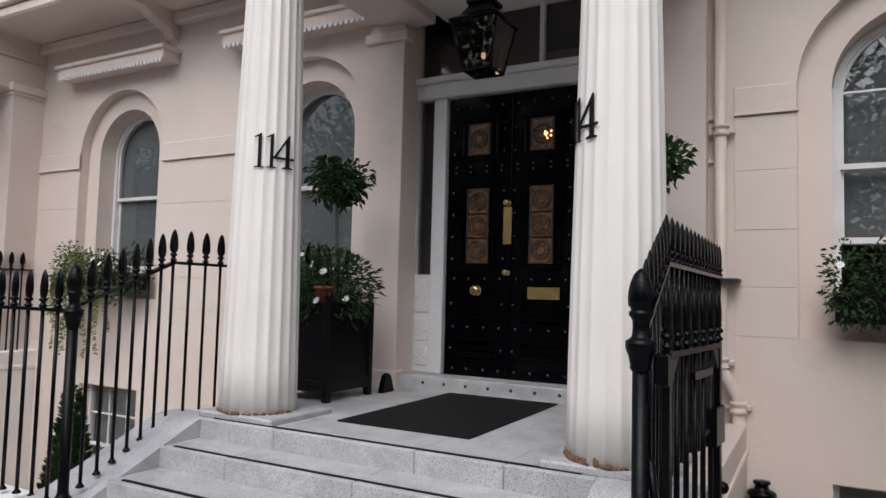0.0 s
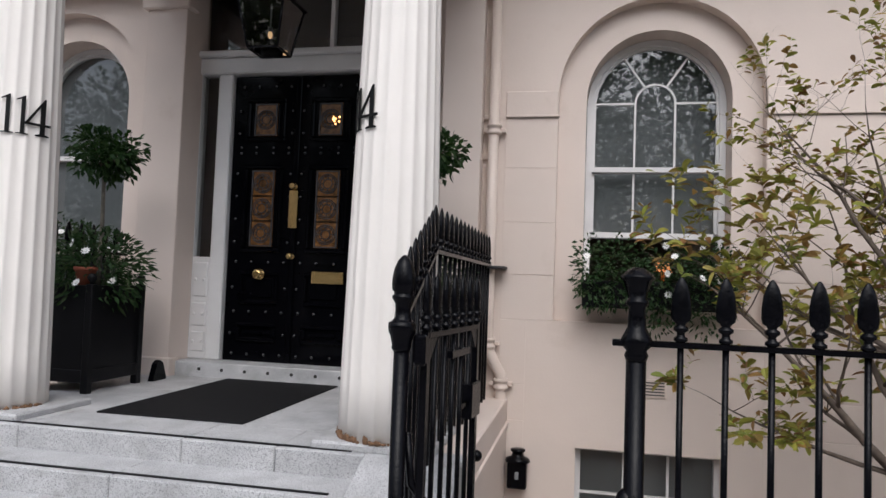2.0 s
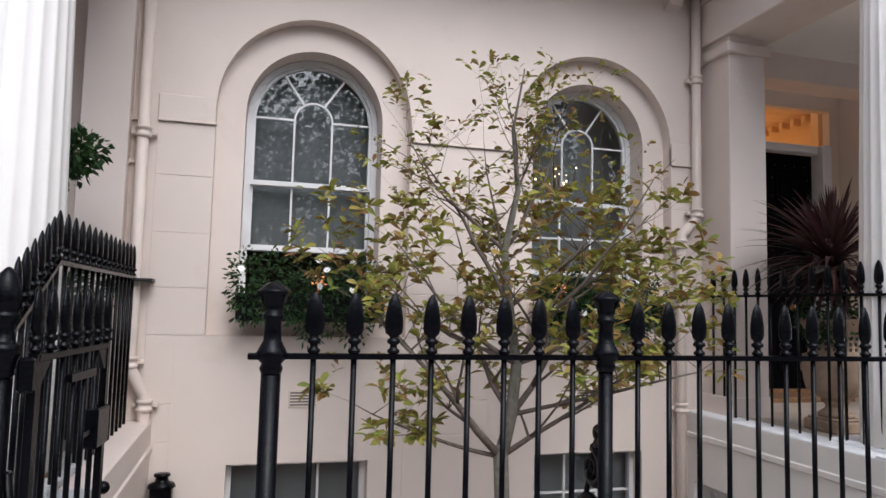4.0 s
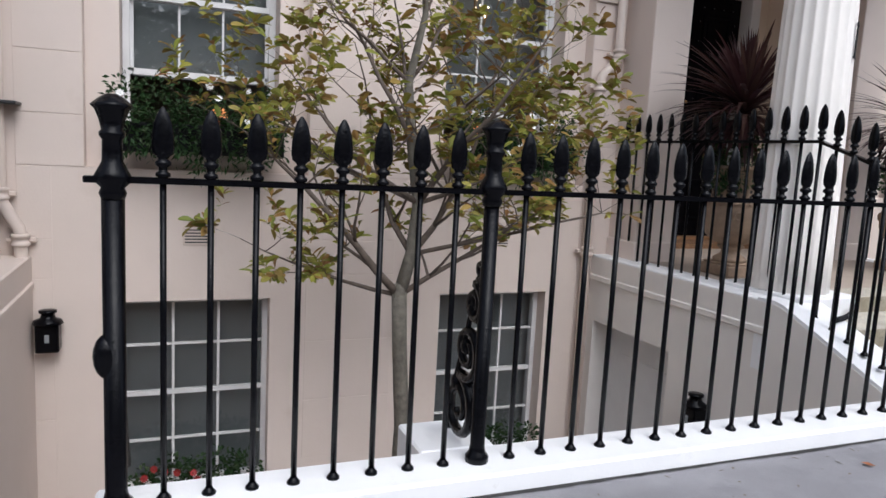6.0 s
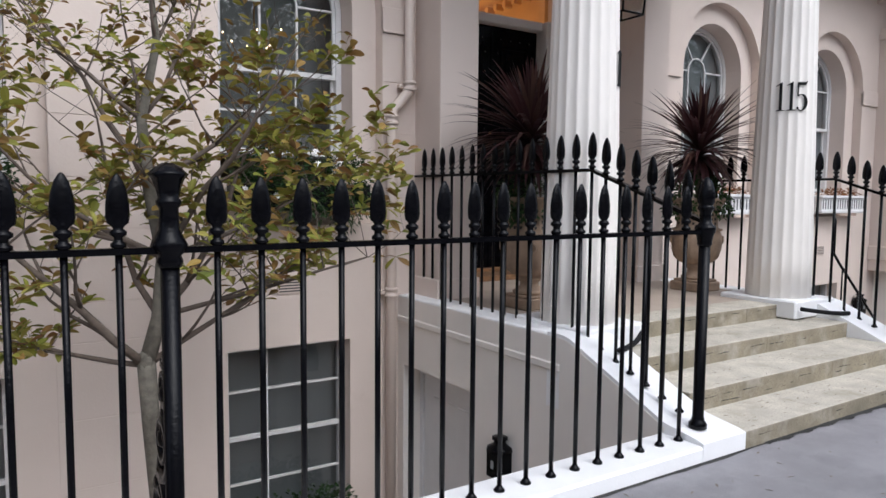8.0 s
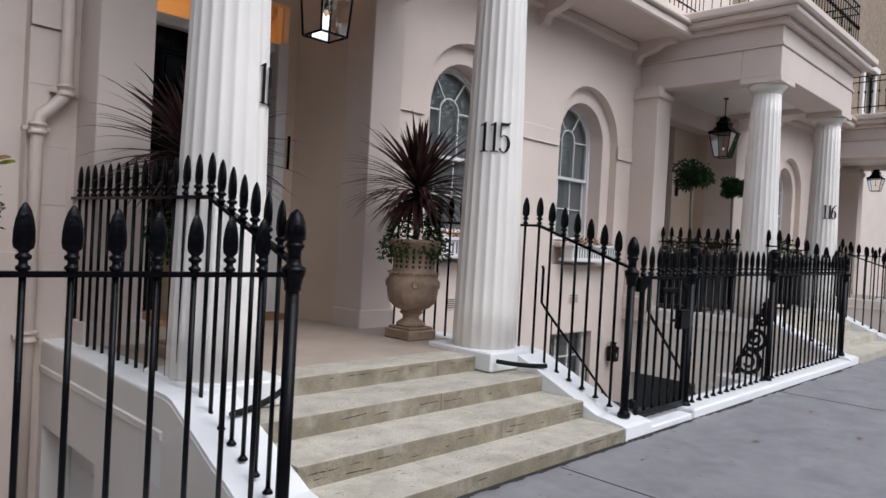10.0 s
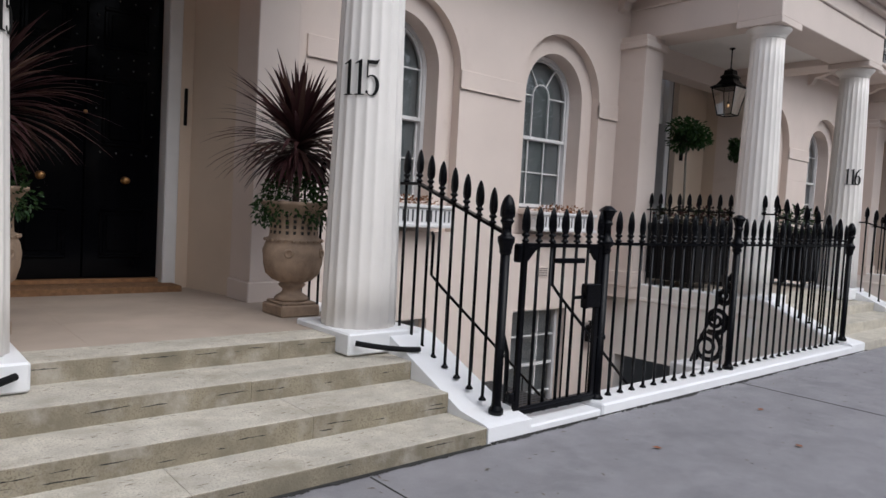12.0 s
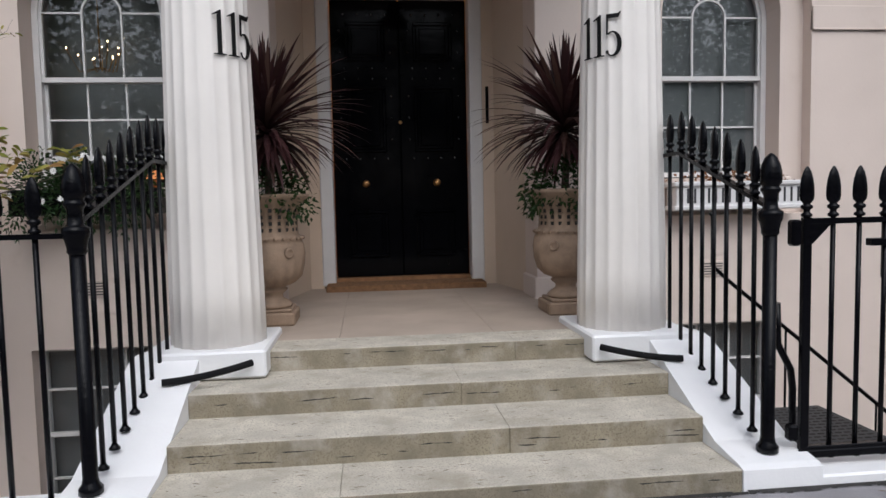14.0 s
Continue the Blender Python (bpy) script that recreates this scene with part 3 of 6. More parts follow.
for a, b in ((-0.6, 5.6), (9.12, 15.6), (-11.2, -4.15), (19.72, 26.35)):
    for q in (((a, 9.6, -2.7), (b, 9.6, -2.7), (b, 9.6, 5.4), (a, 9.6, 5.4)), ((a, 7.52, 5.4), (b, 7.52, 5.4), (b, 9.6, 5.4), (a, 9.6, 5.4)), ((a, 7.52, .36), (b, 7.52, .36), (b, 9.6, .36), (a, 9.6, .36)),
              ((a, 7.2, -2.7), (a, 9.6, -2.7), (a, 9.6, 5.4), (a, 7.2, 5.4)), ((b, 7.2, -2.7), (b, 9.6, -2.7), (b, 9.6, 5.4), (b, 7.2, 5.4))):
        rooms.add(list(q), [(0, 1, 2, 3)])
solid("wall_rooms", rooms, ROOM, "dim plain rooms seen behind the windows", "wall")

# impost bands, ashlar courses and vents
bands = [(-0.2, WIN["C"] - RO), (WIN["C"] + RO, WIN["D"] - RO), (WIN["D"] + RO, 5.6), (9.45, WIN["A"] - RO), (WIN["A"] + RO, WIN["B"] - RO), (WIN["B"] + RO, 15.6),
         (-11.1, WIN["E"] - RO), (WIN["E"] + RO, WIN["G"] - RO), (WIN["H"] + RO, WIN["I"] - RO)]
for a, b in bands:
    zi = 3.30 + (WEST if a < -4 else 0)
    m = Mesh().cbox(a, b, F - 0.022, F + 0.03, zi, zi + .26, 0.006)
    m.cbox(a, b + 0.012, F - 0.034, F + 0.02, zi, zi + .022, 0.004)
    solid("trim", m, STUCCO, "cream stucco impost band beside the arched recess", "trim")
for a, b in bands:
    if 9 < a < 16:
        continue
    for za, zb_ in ((2.80, 3.295), (2.265, 2.795), (1.755, 2.26), (1.32, 1.75)):
        part("stucco_block", Mesh().cbox(a + .003, b - .003, F - 0.006, F + .01, za + .0015, zb_ - .0015, 0.002), STUCCO, terrace)
    for za, zb_ in ((0.70, 1.315), (0.36, 0.695), (-0.3, 0.355), (-0.9, -0.305), (-1.5, -0.905)):
        for xa, xb in ((a, a + 0.62), (b - 0.62, b)) if b - a > 1.3 else ((a, b - .25),):
            part("stucco_block", Mesh().cbox(xa + .003, xb - .003, F - 0.005, F + .01, za + .0015, zb_ - .0015, 0.002), STUCCO, terrace)


def vent(x, z):
    v = thing("wall_vent", (x, F, z), "cream slotted ventilation grille set in the stucco wall", "vent", "wall vents")
    part("frame", Mesh().cbox(-.135, .135, -0.016, 0.01, -.085, .085, .004), PIPE, v)
    for i in range(5):
        part("slot", Mesh().box(-.12, .12, -0.019, -0.014, -.064 + i * .028, -.053 + i * .028), DARKGREY, v, "dark open slot")
    return v


for x in (1.23, 4.24, 10.7, 13.75):
    vent(x, 0.735)

# balcony slab on brackets over the windows
for a, b in ((-11.2, -4.15), (-0.6, 5.6), (9.15, 15.7), (19.8, 26.3)):
    m = Mesh().cbox(a, b, 5.85, F + .1, 5.55, 5.72, .03)
    m.cbox(a, b, 5.78, F + .1, 5.72, 5.80, .02)
    m.cbox(a, b, F - .12, F + .05, 5.38, 5.55, .03)
    slab = solid("balcony_slab", m, STUCCO, "cream stucco balcony slab above the windows", "balcony")
    k = max(2, int((b - a) / 2.6))
    for i in range(k + 1):
        x = a + .35 + (b - a - .7) * i / k
        o = [(F, 5.55), (F, 5.12), (F - .1, 5.16), (F - .16, 5.28), (F - .45, 5.36), (F - .58, 5.44), (F - .82, 5.46), (F - .82, 5.55)]
        part("bracket", Mesh().prism(o, 0, x - .09, x + .09), STUCCO, slab, "scrolled stucco bracket")


def railing_panel(name, pts, z, h, step, label):
    """A light iron balcony railing along points in plan."""
    t = thing(name, (pts[0][0], pts[0][1], z), label, "railing")
    ox, oy = pts[0]
    for (xa, ya), (xb, yb) in zip(pts, pts[1:]):
        L = math.hypot(xb - xa, yb - ya)
        for zz in (h, h - .16, .12):
            part("rail", Mesh().tube([(xa - ox, ya - oy, zz), (xb - ox, yb - oy, zz)], .017, 6), IRON, t)
        n = int(L / step)
        bar = Mesh().tube([(0, 0, 0), (0, 0, h)], .009, 5).ball((0, 0, h * .55), .03, .03, .05, 5).data("bar", IRON)
        for i in range(n + 1):
            piece("bar", bar, (xa - ox + (xb - xa) * i / n, ya - oy + (yb - ya) * i / n, 0), t)
    return t


railing_panel("balcony_railing", [(19.9, 5.9), (25.9, 5.9), (25.9, 4.2), (29.5, 4.2)], 5.95, 1.0, 0.16, "black ornamental iron balcony railing along the first floor")
railing_panel("balcony_railing", [(9.3, 5.9), (16.0, 5.9), (16.0, 4.25), (19.7, 4.25), (19.7, 5.9)], 5.95, 1.0, 0.16, "black ornamental iron balcony railing above the porch")

# upper storey of the farther house
up = Mesh()
x = 19.7
for a, b in ((20.7, 22.0), (24.0, 25.3), (27.4, 28.7), (31, 32.3)):
    up.box(x, a, F + .02, F + .4, 5.5, 12)
    up.box(a, b, F + .02, F + .4, 8.4, 12)
    x = b
up.box(x, 60, F + .02, F + .4, 5.5, 12)
solid("wall_upper", up, TANBRICK, "tan stock brick first-floor wall with tall windows", "wall")
for a, b in ((20.7, 22.0), (24.0, 25.3), (27.4, 28.7), (31, 32.3)):
    w = thing(f"window_{nwin}", (a, F + .2, 5.8), "tall white first-floor sash window", "window", kind="structure")
    nwin += 1
    m = Mesh()
    for q in ((0, .06, 0, 2.6), (1.24, 1.3, 0, 2.6), (.06, 1.24, 0, .07), (.06, 1.24, 2.53, 2.6), (.06, 1.24, 1.25, 1.3)):
        m.box(q[0], q[1], -.03, .04, q[2], q[3])
    for i in (1, 2):
        m.box(i * 1.3 / 3 - .012, i * 1.3 / 3 + .012, -.01, .02, .07, 2.53)
    part("window_frame", m, JOINERY, w)
    part("surround", Mesh().cbox(-.22, 0, -.28, -.1, 0, 2.7, .01).cbox(1.3, 1.52, -.28, -.1, 0, 2.7, .01).cbox(-.3, 1.6, -.36, -.1, 2.7, 2.92, .02), COLPAINT, w, "white painted window surround")
    part("pane", Mesh().add([(.05, .01, .05), (1.25, .01, .05), (1.25, .01, 2.55), (.05, .01, 2.55)], [(0, 1, 2, 3)]), GLASS, w)
    part("blind", Mesh().add([(-.05, .2, 0), (1.35, .2, 0), (1.35, .2, 2.6), (-.05, .2, 2.6)], [(0, 1, 2, 3)]), BLIND_DARK, w)

# ---- porches: columns, entablatures, steps ----
COLY = 4.65


def flute(a, r, z):
    u = (a * 20 / (2 * math.pi)) % 1.0
    return r - 0.013 * (1 - (2 * u - 1) ** 2) * min(1.0, r / 0.25)


def shaft_radius(u):
    return 0.322 - 0.085 * u ** 1.25


def column(x, base, top=4.45):
    """A tapering fluted Doric column on a low plinth."""
    c = thing("column", (x, COLY, base), "off-white fluted porch column", "column", "porch columns")
    h = top - base
    prof = [(shaft_radius(i / 10), h * i / 10) for i in range(11)]
    part("shaft", Mesh().lathe(prof, 160, ripple=flute), COLPAINT, c)
    part("capital", Mesh().lathe([(.24, h), (.248, h + .008), (.236, h + .014), (.236, h + .03), (.25, h + .034), (.242, h + .046), (.262, h + .06), (.315, h + .12), (.322, h + .14), (.315, h + .15)], 40), COLPAINT, c)
    part("abacus", Mesh().cbox(-.345, .345, -.345, .345, h + .15, h + .25, .01), STUCCO, c)
    return c


def stroke(m, pts, widths, y0, y1):
    """A flat brush stroke along points, its width changing on the way."""
    left, right = [], []
    for i, p in enumerate(pts):
        a, b = Vector(pts[max(i - 1, 0)]), Vector(pts[min(i + 1, len(pts) - 1)])
        d = (b - a).normalized()
        nrm = Vector((-d.y, d.x)) * widths[i] / 2
        left.append((p[0] + nrm.x, p[1] + nrm.y))
        right.append((p[0] - nrm.x, p[1] - nrm.y))
    for i in range(len(pts) - 1):
        m.prism([left[i], left[i + 1], right[i + 1], right[i]], 1, y0, y1)


def numeral_mesh(ch, h):
    """A serif numeral of height h, upright in the xz plane about x = 0."""
    m = Mesh()
    if ch == "1":
        m.prism([(-.14, 0), (.15, 0), (.15, .02), (.052, .035), (.052, 1), (.03, 1), (-.155, .89), (-.15, .87), (-.042, .905), (-.042, .035), (-.14, .02)], 1, -.004, .004)
    elif ch == "4":
        m.prism([(.08, .04), (.2, .04), (.2, 1), (.17, 1), (.08, .86)], 1, -.004, .004)
        m.prism([(-.03, 0), (.31, 0), (.31, .03), (.22, .06), (.06, .06), (-.03, .03)], 1, -.0036, .0036)
        m.prism([(-.3, .27), (.34, .27), (.34, .33), (-.3, .33)], 1, -.0044, .0044)
        m.prism([(-.3, .3), (-.22, .3), (.17, .93), (.17, 1)], 1, -.0048, .0048)
    else:
        bowl = []
        wide = []
        full = 360 if ch == "6" else 262
        for i in range(25):
            a = radians(128 - full * i / 24)
            bowl.append((-.01 + .175 * math.cos(a), .28 + .28 * math.sin(a)))
            wide.append(.028 + .075 * max(0.0, math.cos(a) if ch == "5" else abs(math.cos(a))))
        stroke(m, bowl, wide, -.004, .004)
        if ch == "5":
            m.prism([(-.15, .5), (-.115, .52), (-.105, .9), (-.15, .98)], 1, -.0044, .0044)
            m.prism([(-.15, .885), (.14, .885), (.2, 1.02), (.17, 1.02), (.13, .985), (-.15, .985)], 1, -.0036, .0036)
            m.ball((-.13, .0, .09), .04, .004, .045, 6)
        else:
            stroke(m, [(-.17, .3), (-.17, .5), (-.1, .74), (.04, .92), (.2, .99)], [.12, .12, .1, .07, .03], -.0036, .0036)
    m.v = [(x * h, y, z * h) for x, y, z in m.v]
    return m


def digits(text, col, angles, z, h=0.285):
    """Black numerals, one by one round the face of a column."""
    up_ = z - col.location.z
    r = shaft_radius(up_ / (4.45 - col.location.z)) + 0.002
    for ch, a in zip(text, angles):
        A = radians(a)
        ob = part("numeral", numeral_mesh(ch, h), NUMBLACK, col, f"black painted numeral {ch}")
        ob.location = (r * math.cos(A), r * math.sin(A), up_)
        ob.rotation_euler = (0, 0, A + radians(90))


def entablature(x0, x1, name="porch_roof"):
    """The beam, frieze, cornice and ceiling over a porch between two column lines."""
    t = thing(name, (x0, COLY, 4.7), "cream stucco porch entablature with moulded cornice", "porch roof", kind="structure")
    w = x1 - x0
    b = Mesh().cbox(-.33, w + .33, -.33, .33, 0, .5, .012)
    for a in (0, w):
        b.cbox(a - .33, a + .33, .331, F - COLY + .02, 0.003, .497, .012)
    part("beam", b, STUCCO, t)
    part("frieze", Mesh().cbox(-.36, w + .36, -.36, F - COLY + .03, .5, .55, .012).cbox(-.33, w + .33, -.33, F - COLY + .02, .55, .85, .01), STUCCO, t)
    part("cornice", Mesh().cbox(-.45, w + .45, -.45, F - COLY + .03, .85, .95, .02).cbox(-.62, w + .62, -.62, F - COLY + .03, .95, 1.06, .02).cbox(-.7, w + .7, -.7, F - COLY + .03, 1.06, 1.22, .03), STUCCO, t)
    part("ceiling", Mesh().box(.33, w - .33, .33, F - COLY + .3, .12, .16), COLPAINT, t)
    return t


COLS = {}
for key, xa, xb, base in (("114", -3.69, -0.67, 0.62), ("115", 5.93, 8.83, 0.60), ("116", 15.98, 19.5, 0.62), ("117", 26.8, 29.7, 0.62), ("113", -14.4, -11.1, 0.62)):
    COLS[key] = (column(xa, base), column(xb, base))
    entablature(xa, xb)
for key, zb_ in (("114", 2.62), ("115", 2.51)):
    l, r = COLS[key]
    digits(key, l, (298, 317.5, 337), zb_)
    digits(key, r, (200, 219.5, 239), zb_)
digits("116", COLS["116"][1], (204, 222, 240), 2.5)

STEPS = [(0.115, 3.05), (0.265, 3.475), (0.41, 3.94), (0.55, 4.44)]
GRANITE_STEPS = [(0.107, 3.04), (0.26, 3.45), (0.415, 3.885), (0.57, 4.27)]


def wear(blk, a, b, y, yn, z0, z1, course):
    """Broken dark cracks along a riser and small pits and stains on its tread."""
    cr, pit = Mesh(), Mesh()
    h = z1 - z0
    for lane in ((.62,), (.55, .3), (.5,), (.72,))[course]:
        x = a + rnd.uniform(.02, .2)
        zz = z0 + h * lane
        while x < b - .08:
            n = rnd.randint(2, 9)
            top = []
            for k in range(n + 1):
                zz += rnd.uniform(-.0025, .0025)
                top.append((min(x + k * .028, b - .01), zz, rnd.uniform(.0008, .0042) if 0 < k < n else .0003))
            for (xa, za, wa), (xb, zb, wb) in zip(top, top[1:]):
                cr.add([(xa, y - .0012, za - wa), (xb, y - .0012, zb - wb), (xb, y - .0012, zb + wb), (xa, y - .0012, za + wa)], [(0, 1, 2, 3)])
            x += n * .028 + rnd.choice((.05, .12, .3, .55))
            zz = z0 + h * lane + rnd.uniform(-.008, .008)
    for _ in range(int(24 * (b - a))):
        px, py = rnd.uniform(a + .03, b - .06), rnd.uniform(y + .03, yn - .02)
        L, w = rnd.uniform(.006, .035), rnd.uniform(.002, .006)
        ang = rnd.uniform(-.5, .5)
        dx, dy_ = L * math.cos(ang), L * math.sin(ang)
        pit.add([(px - dx, py - dy_, z1 + .0012), (px, py - w, z1 + .0012), (px + dx, py + dy_, z1 + .0012), (px, py + w, z1 + .0012)], [(0, 1, 2, 3)])
    part("riser_crack", cr, EARTHY, blk, "thin broken cracks along the riser", "stuff")
    part("tread_pit", pit, STAINED, blk, "small brown pits in the tread", "stuff")


def stairs(name, x0, x1, tread, riser, label, joints, back=4.8, nosing=False):
    t = thing(name, ((x0 + x1) / 2, 3.04, 0), label, "steps", kind="structure")
    ox = (x0 + x1) / 2
    zlow = 0.0
    flight = GRANITE_STEPS if nosing else STEPS
    for i, (z, y) in enumerate(flight):
        yn = flight[i + 1][1] + .03 if i < 3 else back
        cuts = [x0] + [x0 + (x1 - x0) * f for f in joints[i]] + [x1]
        for a, b in zip(cuts, cuts[1:]):
            dz = rnd.uniform(-.0015, .0015)
            if nosing:
                part("granite_block", Mesh().cbox(a - ox + .002, b - ox - .002, y - 3.04, yn - 3.04, zlow - .02, z + dz, .008), tread, t)
            else:
                dy = rnd.uniform(-.002, .002)
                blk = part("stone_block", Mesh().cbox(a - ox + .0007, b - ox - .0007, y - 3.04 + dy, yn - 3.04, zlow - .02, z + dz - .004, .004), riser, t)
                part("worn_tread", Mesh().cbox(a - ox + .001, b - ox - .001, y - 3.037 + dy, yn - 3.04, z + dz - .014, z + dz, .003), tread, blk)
                if riser is YORKFACE:
                    wear(blk, a - ox, b - ox, y - 3.04 + dy, yn - 3.07, zlow, z + dz, i)
        if nosing:
            part("nosing_strip", Mesh().box(x0 - ox + .1, x1 - ox - .1, y - 3.04 + .045, y - 3.04 + .075, z - .004, z + .0065), RUBBER, t, "black anti-slip strip")
        zlow = z
    return t


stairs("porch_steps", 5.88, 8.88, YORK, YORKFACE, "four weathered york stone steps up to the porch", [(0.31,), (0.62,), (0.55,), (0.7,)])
stairs("porch_steps", -3.95, -0.70, GRANITE, GRANITE, "four grey granite porch steps with black nosing strips", [(0.4, 0.8), (0.3, 0.62), (0.21, 0.55), (0.1, 0.24, 0.62, 0.82)], nosing=True)
stairs("porch_steps", 16.15, 19.3, YORK, YORK, "four pale stone steps up to the next porch", [(0.5,), (0.4,), (0.6,), (0.5,)])
stairs("porch_steps", 26.8, 29.7, YORK, YORK, "four pale stone steps up to a farther porch", [(0.5,), (0.4,), (0.6,), (0.5,)])

# porch floors
def porch_floor(x0, x1, y1, m_, label, xs, ys):
    t = thing("porch_floor", ((x0 + x1) / 2, 4.6, 0.57 if m_ is GRANITE else 0.55), label, "floor", kind="structure")
    ox = (x0 + x1) / 2
    for a, b in zip(xs, xs[1:]):
        for c, d in zip(ys, ys[1:]):
            part("paving_slab", Mesh().cbox(a - ox + .0008, b - ox - .0008, c - 4.6 + .0008, d - 4.6 - .0008, -.1, rnd.uniform(-.0008, .0008), .002), m_, t)
    part("floor_base", Mesh().box(x0 - ox + .05, x1 - ox - .05, .2, y1 - 4.6, -.3, -.06), EARTHY, t)


porch_floor(5.7, 9.05, 8.0, LANDING, "worn brownish stone paving of the porch", [5.7, 6.75, 7.9, 9.05], [4.8, 5.75, 6.75, 8.0])
porch_floor(-4.2, -0.45, 7.4, GRANITE, "pale grey stone paving of the porch", [-4.2, -2.9, -1.6, -0.45], [4.8, 5.9, 7.4])
porch_floor(15.95, 19.6, 8.0, LANDING, "pale stone paving of the next porch", [15.95, 17.3, 18.5, 19.6], [4.8, 6.4, 8.0])
porch_floor(26.5, 29.9, 8.0, LANDING, "pale stone paving of a farther porch", [26.5, 28.2, 29.9], [4.8, 6.4, 8.0])


def flank(x0, x1, mtl, hole=0.0, col_x=None, side=1):
    """The sloping string beside the steps, the kerb along the porch and the wall beneath."""
    t = thing("stair_flank", ((x0 + x1) / 2, 3.04, 0), "white painted sloping string and kerb beside the porch steps" if mtl is WHITE else "pale granite sloping string and kerb beside the porch steps", "stair string", kind="structure")
    ox = (x0 + x1) / 2
    o = [(0, -.02), (0, .115), (.05, .13), (.30, .165), (1.20, .555), (1.28, .57), (1.45, .57), (1.45, -.02)]
    part("string", Mesh().prism(o, 0, x0 - ox, x1 - ox), mtl, t)
    k0, k1 = (x0 - ox, x0 - ox + .30) if side > 0 else (x1 - ox - .30, x1 - ox)
    part("kerb", Mesh().cbox(k0, k1, 1.45, F - 3.04, .33, .56, .012), mtl if mtl is WHITE else STUCCO, t)
    if mtl is WHITE:
        xo = (x0 - ox - .004, x0 - ox + .01) if side > 0 else (x1 - ox - .01, x1 - ox + .004)
        skin = [(.30, -.3), (.30, .135), (1.20, .525), (1.28, .54), (F - 3.04, .535), (F - 3.04, .34), (1.3, .34), (1.3, -.3)]
        part("outer_render", Mesh().prism(skin, 0, *xo), COLPAINT, t, "off-white painted outer face")
    part("moulding", Mesh().cbox(k0 - .016, k1 + .016, 1.3, F - 3.04, .27, .34, .012), COLPAINT if mtl is WHITE else STUCCO, t)
    w = Mesh()
    a, b = k0 + .001, k1 - .001
    if hole:
        w.box(a, b, .3, 2.44, -2.6, -.02)
        w.box(a, b, 1.45, 2.44, -.02, .28)
        w.box(a, b, 2.44, 3.74, hole, .28)
        w.box(a, b, 3.74, F - 3.04, -2.6, .28)
    else:
        w.box(a, b, .3, F - 3.04, -2.6, -.02)
        w.box(a, b, 1.45, F - 3.04, -.02, .28)
    part("wall", w, COLPAINT if mtl is WHITE else STUCCO, t)
    return t


flank(5.45, 5.88, WHITE, -.18)
flank(8.88, 9.32, WHITE, side=-1)
flank(-4.45, -3.95, GRANITE)
flank(-0.70, -0.10, GRANITE, side=-1)
flank(15.68, 16.15, WHITE, -.72)
flank(19.3, 19.75, WHITE, side=-1)
flank(26.4, 26.8, WHITE)
for xa, xb, m_, z0, z1 in ((5.62, 6.30, WHITE, 0.42, 0.60), (8.48, 9.2, WHITE, 0.42, 0.60), (-4.05, -3.25, GRANITE, 0.56, 0.62), (-1.08, -0.28, GRANITE, 0.56, 0.62), (15.75, 16.4, WHITE, .42, .62), (19.0, 19.7, WHITE, .42, .62), (26.45, 27.15, WHITE, .42, .62), (29.35, 30.0, WHITE, .42, .62)):
    solid("column_plinth", Mesh().cbox(xa, xb, 4.245 if m_ is WHITE else 4.33, 5.1, z0, z1, .014), m_, "square plinth block under a porch column", "plinth")
# flaking feet of the granite porch columns
for x in (-3.69, -0.67):
    m = Mesh()
    for i in range(110):
        a = rnd.uniform(math.pi, 2.05 * math.pi)
        hgt = rnd.uniform(.003, .016) * (2.2 if x > -2 and a < 4.6 else 1)
        rr = rnd.uniform(.308, .324)
        m.ball((x + rr * math.cos(a), COLY + rr * math.sin(a), .62 + hgt * .6), rnd.uniform(.008, .022), rnd.uniform(.005, .012), hgt, 4)
    solid("flaked_render", m, RUST, "rust-brown flaking render round the foot of a column", "flaked render", "stuff")
# side door below the porch
sd = thing("area_door", (5.68, 6.1, -2.6), "plain pale basement door below the porch", "door")
part("door_leaf", Mesh().cbox(0, .05, -.6, .62, 0, 2.3, .008), JOINERY, sd)
part("frame", Mesh().box(-.02, .06, -.66, -.6, 0, 2.42).box(-.02, .06, .62, .68, 0, 2.42).box(-.02, .06, -.6, .62, 2.3, 2.42), JOINERY, sd)
for z0, z1 in ((.25, 1.0), (1.2, 2.1)):
    part("panel", Mesh().cbox(-.012, .01, -.4, .42, z0, z1, .01), JOINERY, sd)

# antae and vestibule walls
def vestibule(xl0, xl1, xr0, xr1, front, back, dl, dr, top, side_m, label):
    for a, b in ((xl0, xl1), (xr0, xr1)):
        t = thing("porch_pilaster", ((a + b) / 2, F, .3), label, "pilaster", kind="structure")
        w, d = (b - a) / 2, F - front
        part("shaft", Mesh().cbox(-w, w, -d, .2, 0, 4.42, .008), STUCCO, t)
        part("cap", Mesh().cbox(-w - .05, w + .05, -d - .05, 0, 4.2, 4.32, .015), STUCCO, t)
        part("base", Mesh().cbox(-w - .03, w + .03, -d - .03, 0, .2, .46, .012), STUCCO, t)
    for q in ((xl1 - .1, dl, back, back + .12, .4, 4.9), (dr, xr0 + .1, back, back + .12, .4, 4.9), (xl1 - .12, xl1 - .004, F + .1, back + .1, .4, 4.9), (xr0 + .004, xr0 + .12, F + .1, back + .1, .4, 4.9), (dl, dr, back, back + .12, top, 4.95)):
        solid("wall_porch", Mesh().box(*q), side_m, "tan painted wall of the porch recess" if side_m is PORCHWALL else "cream painted wall of the porch recess", "wall")


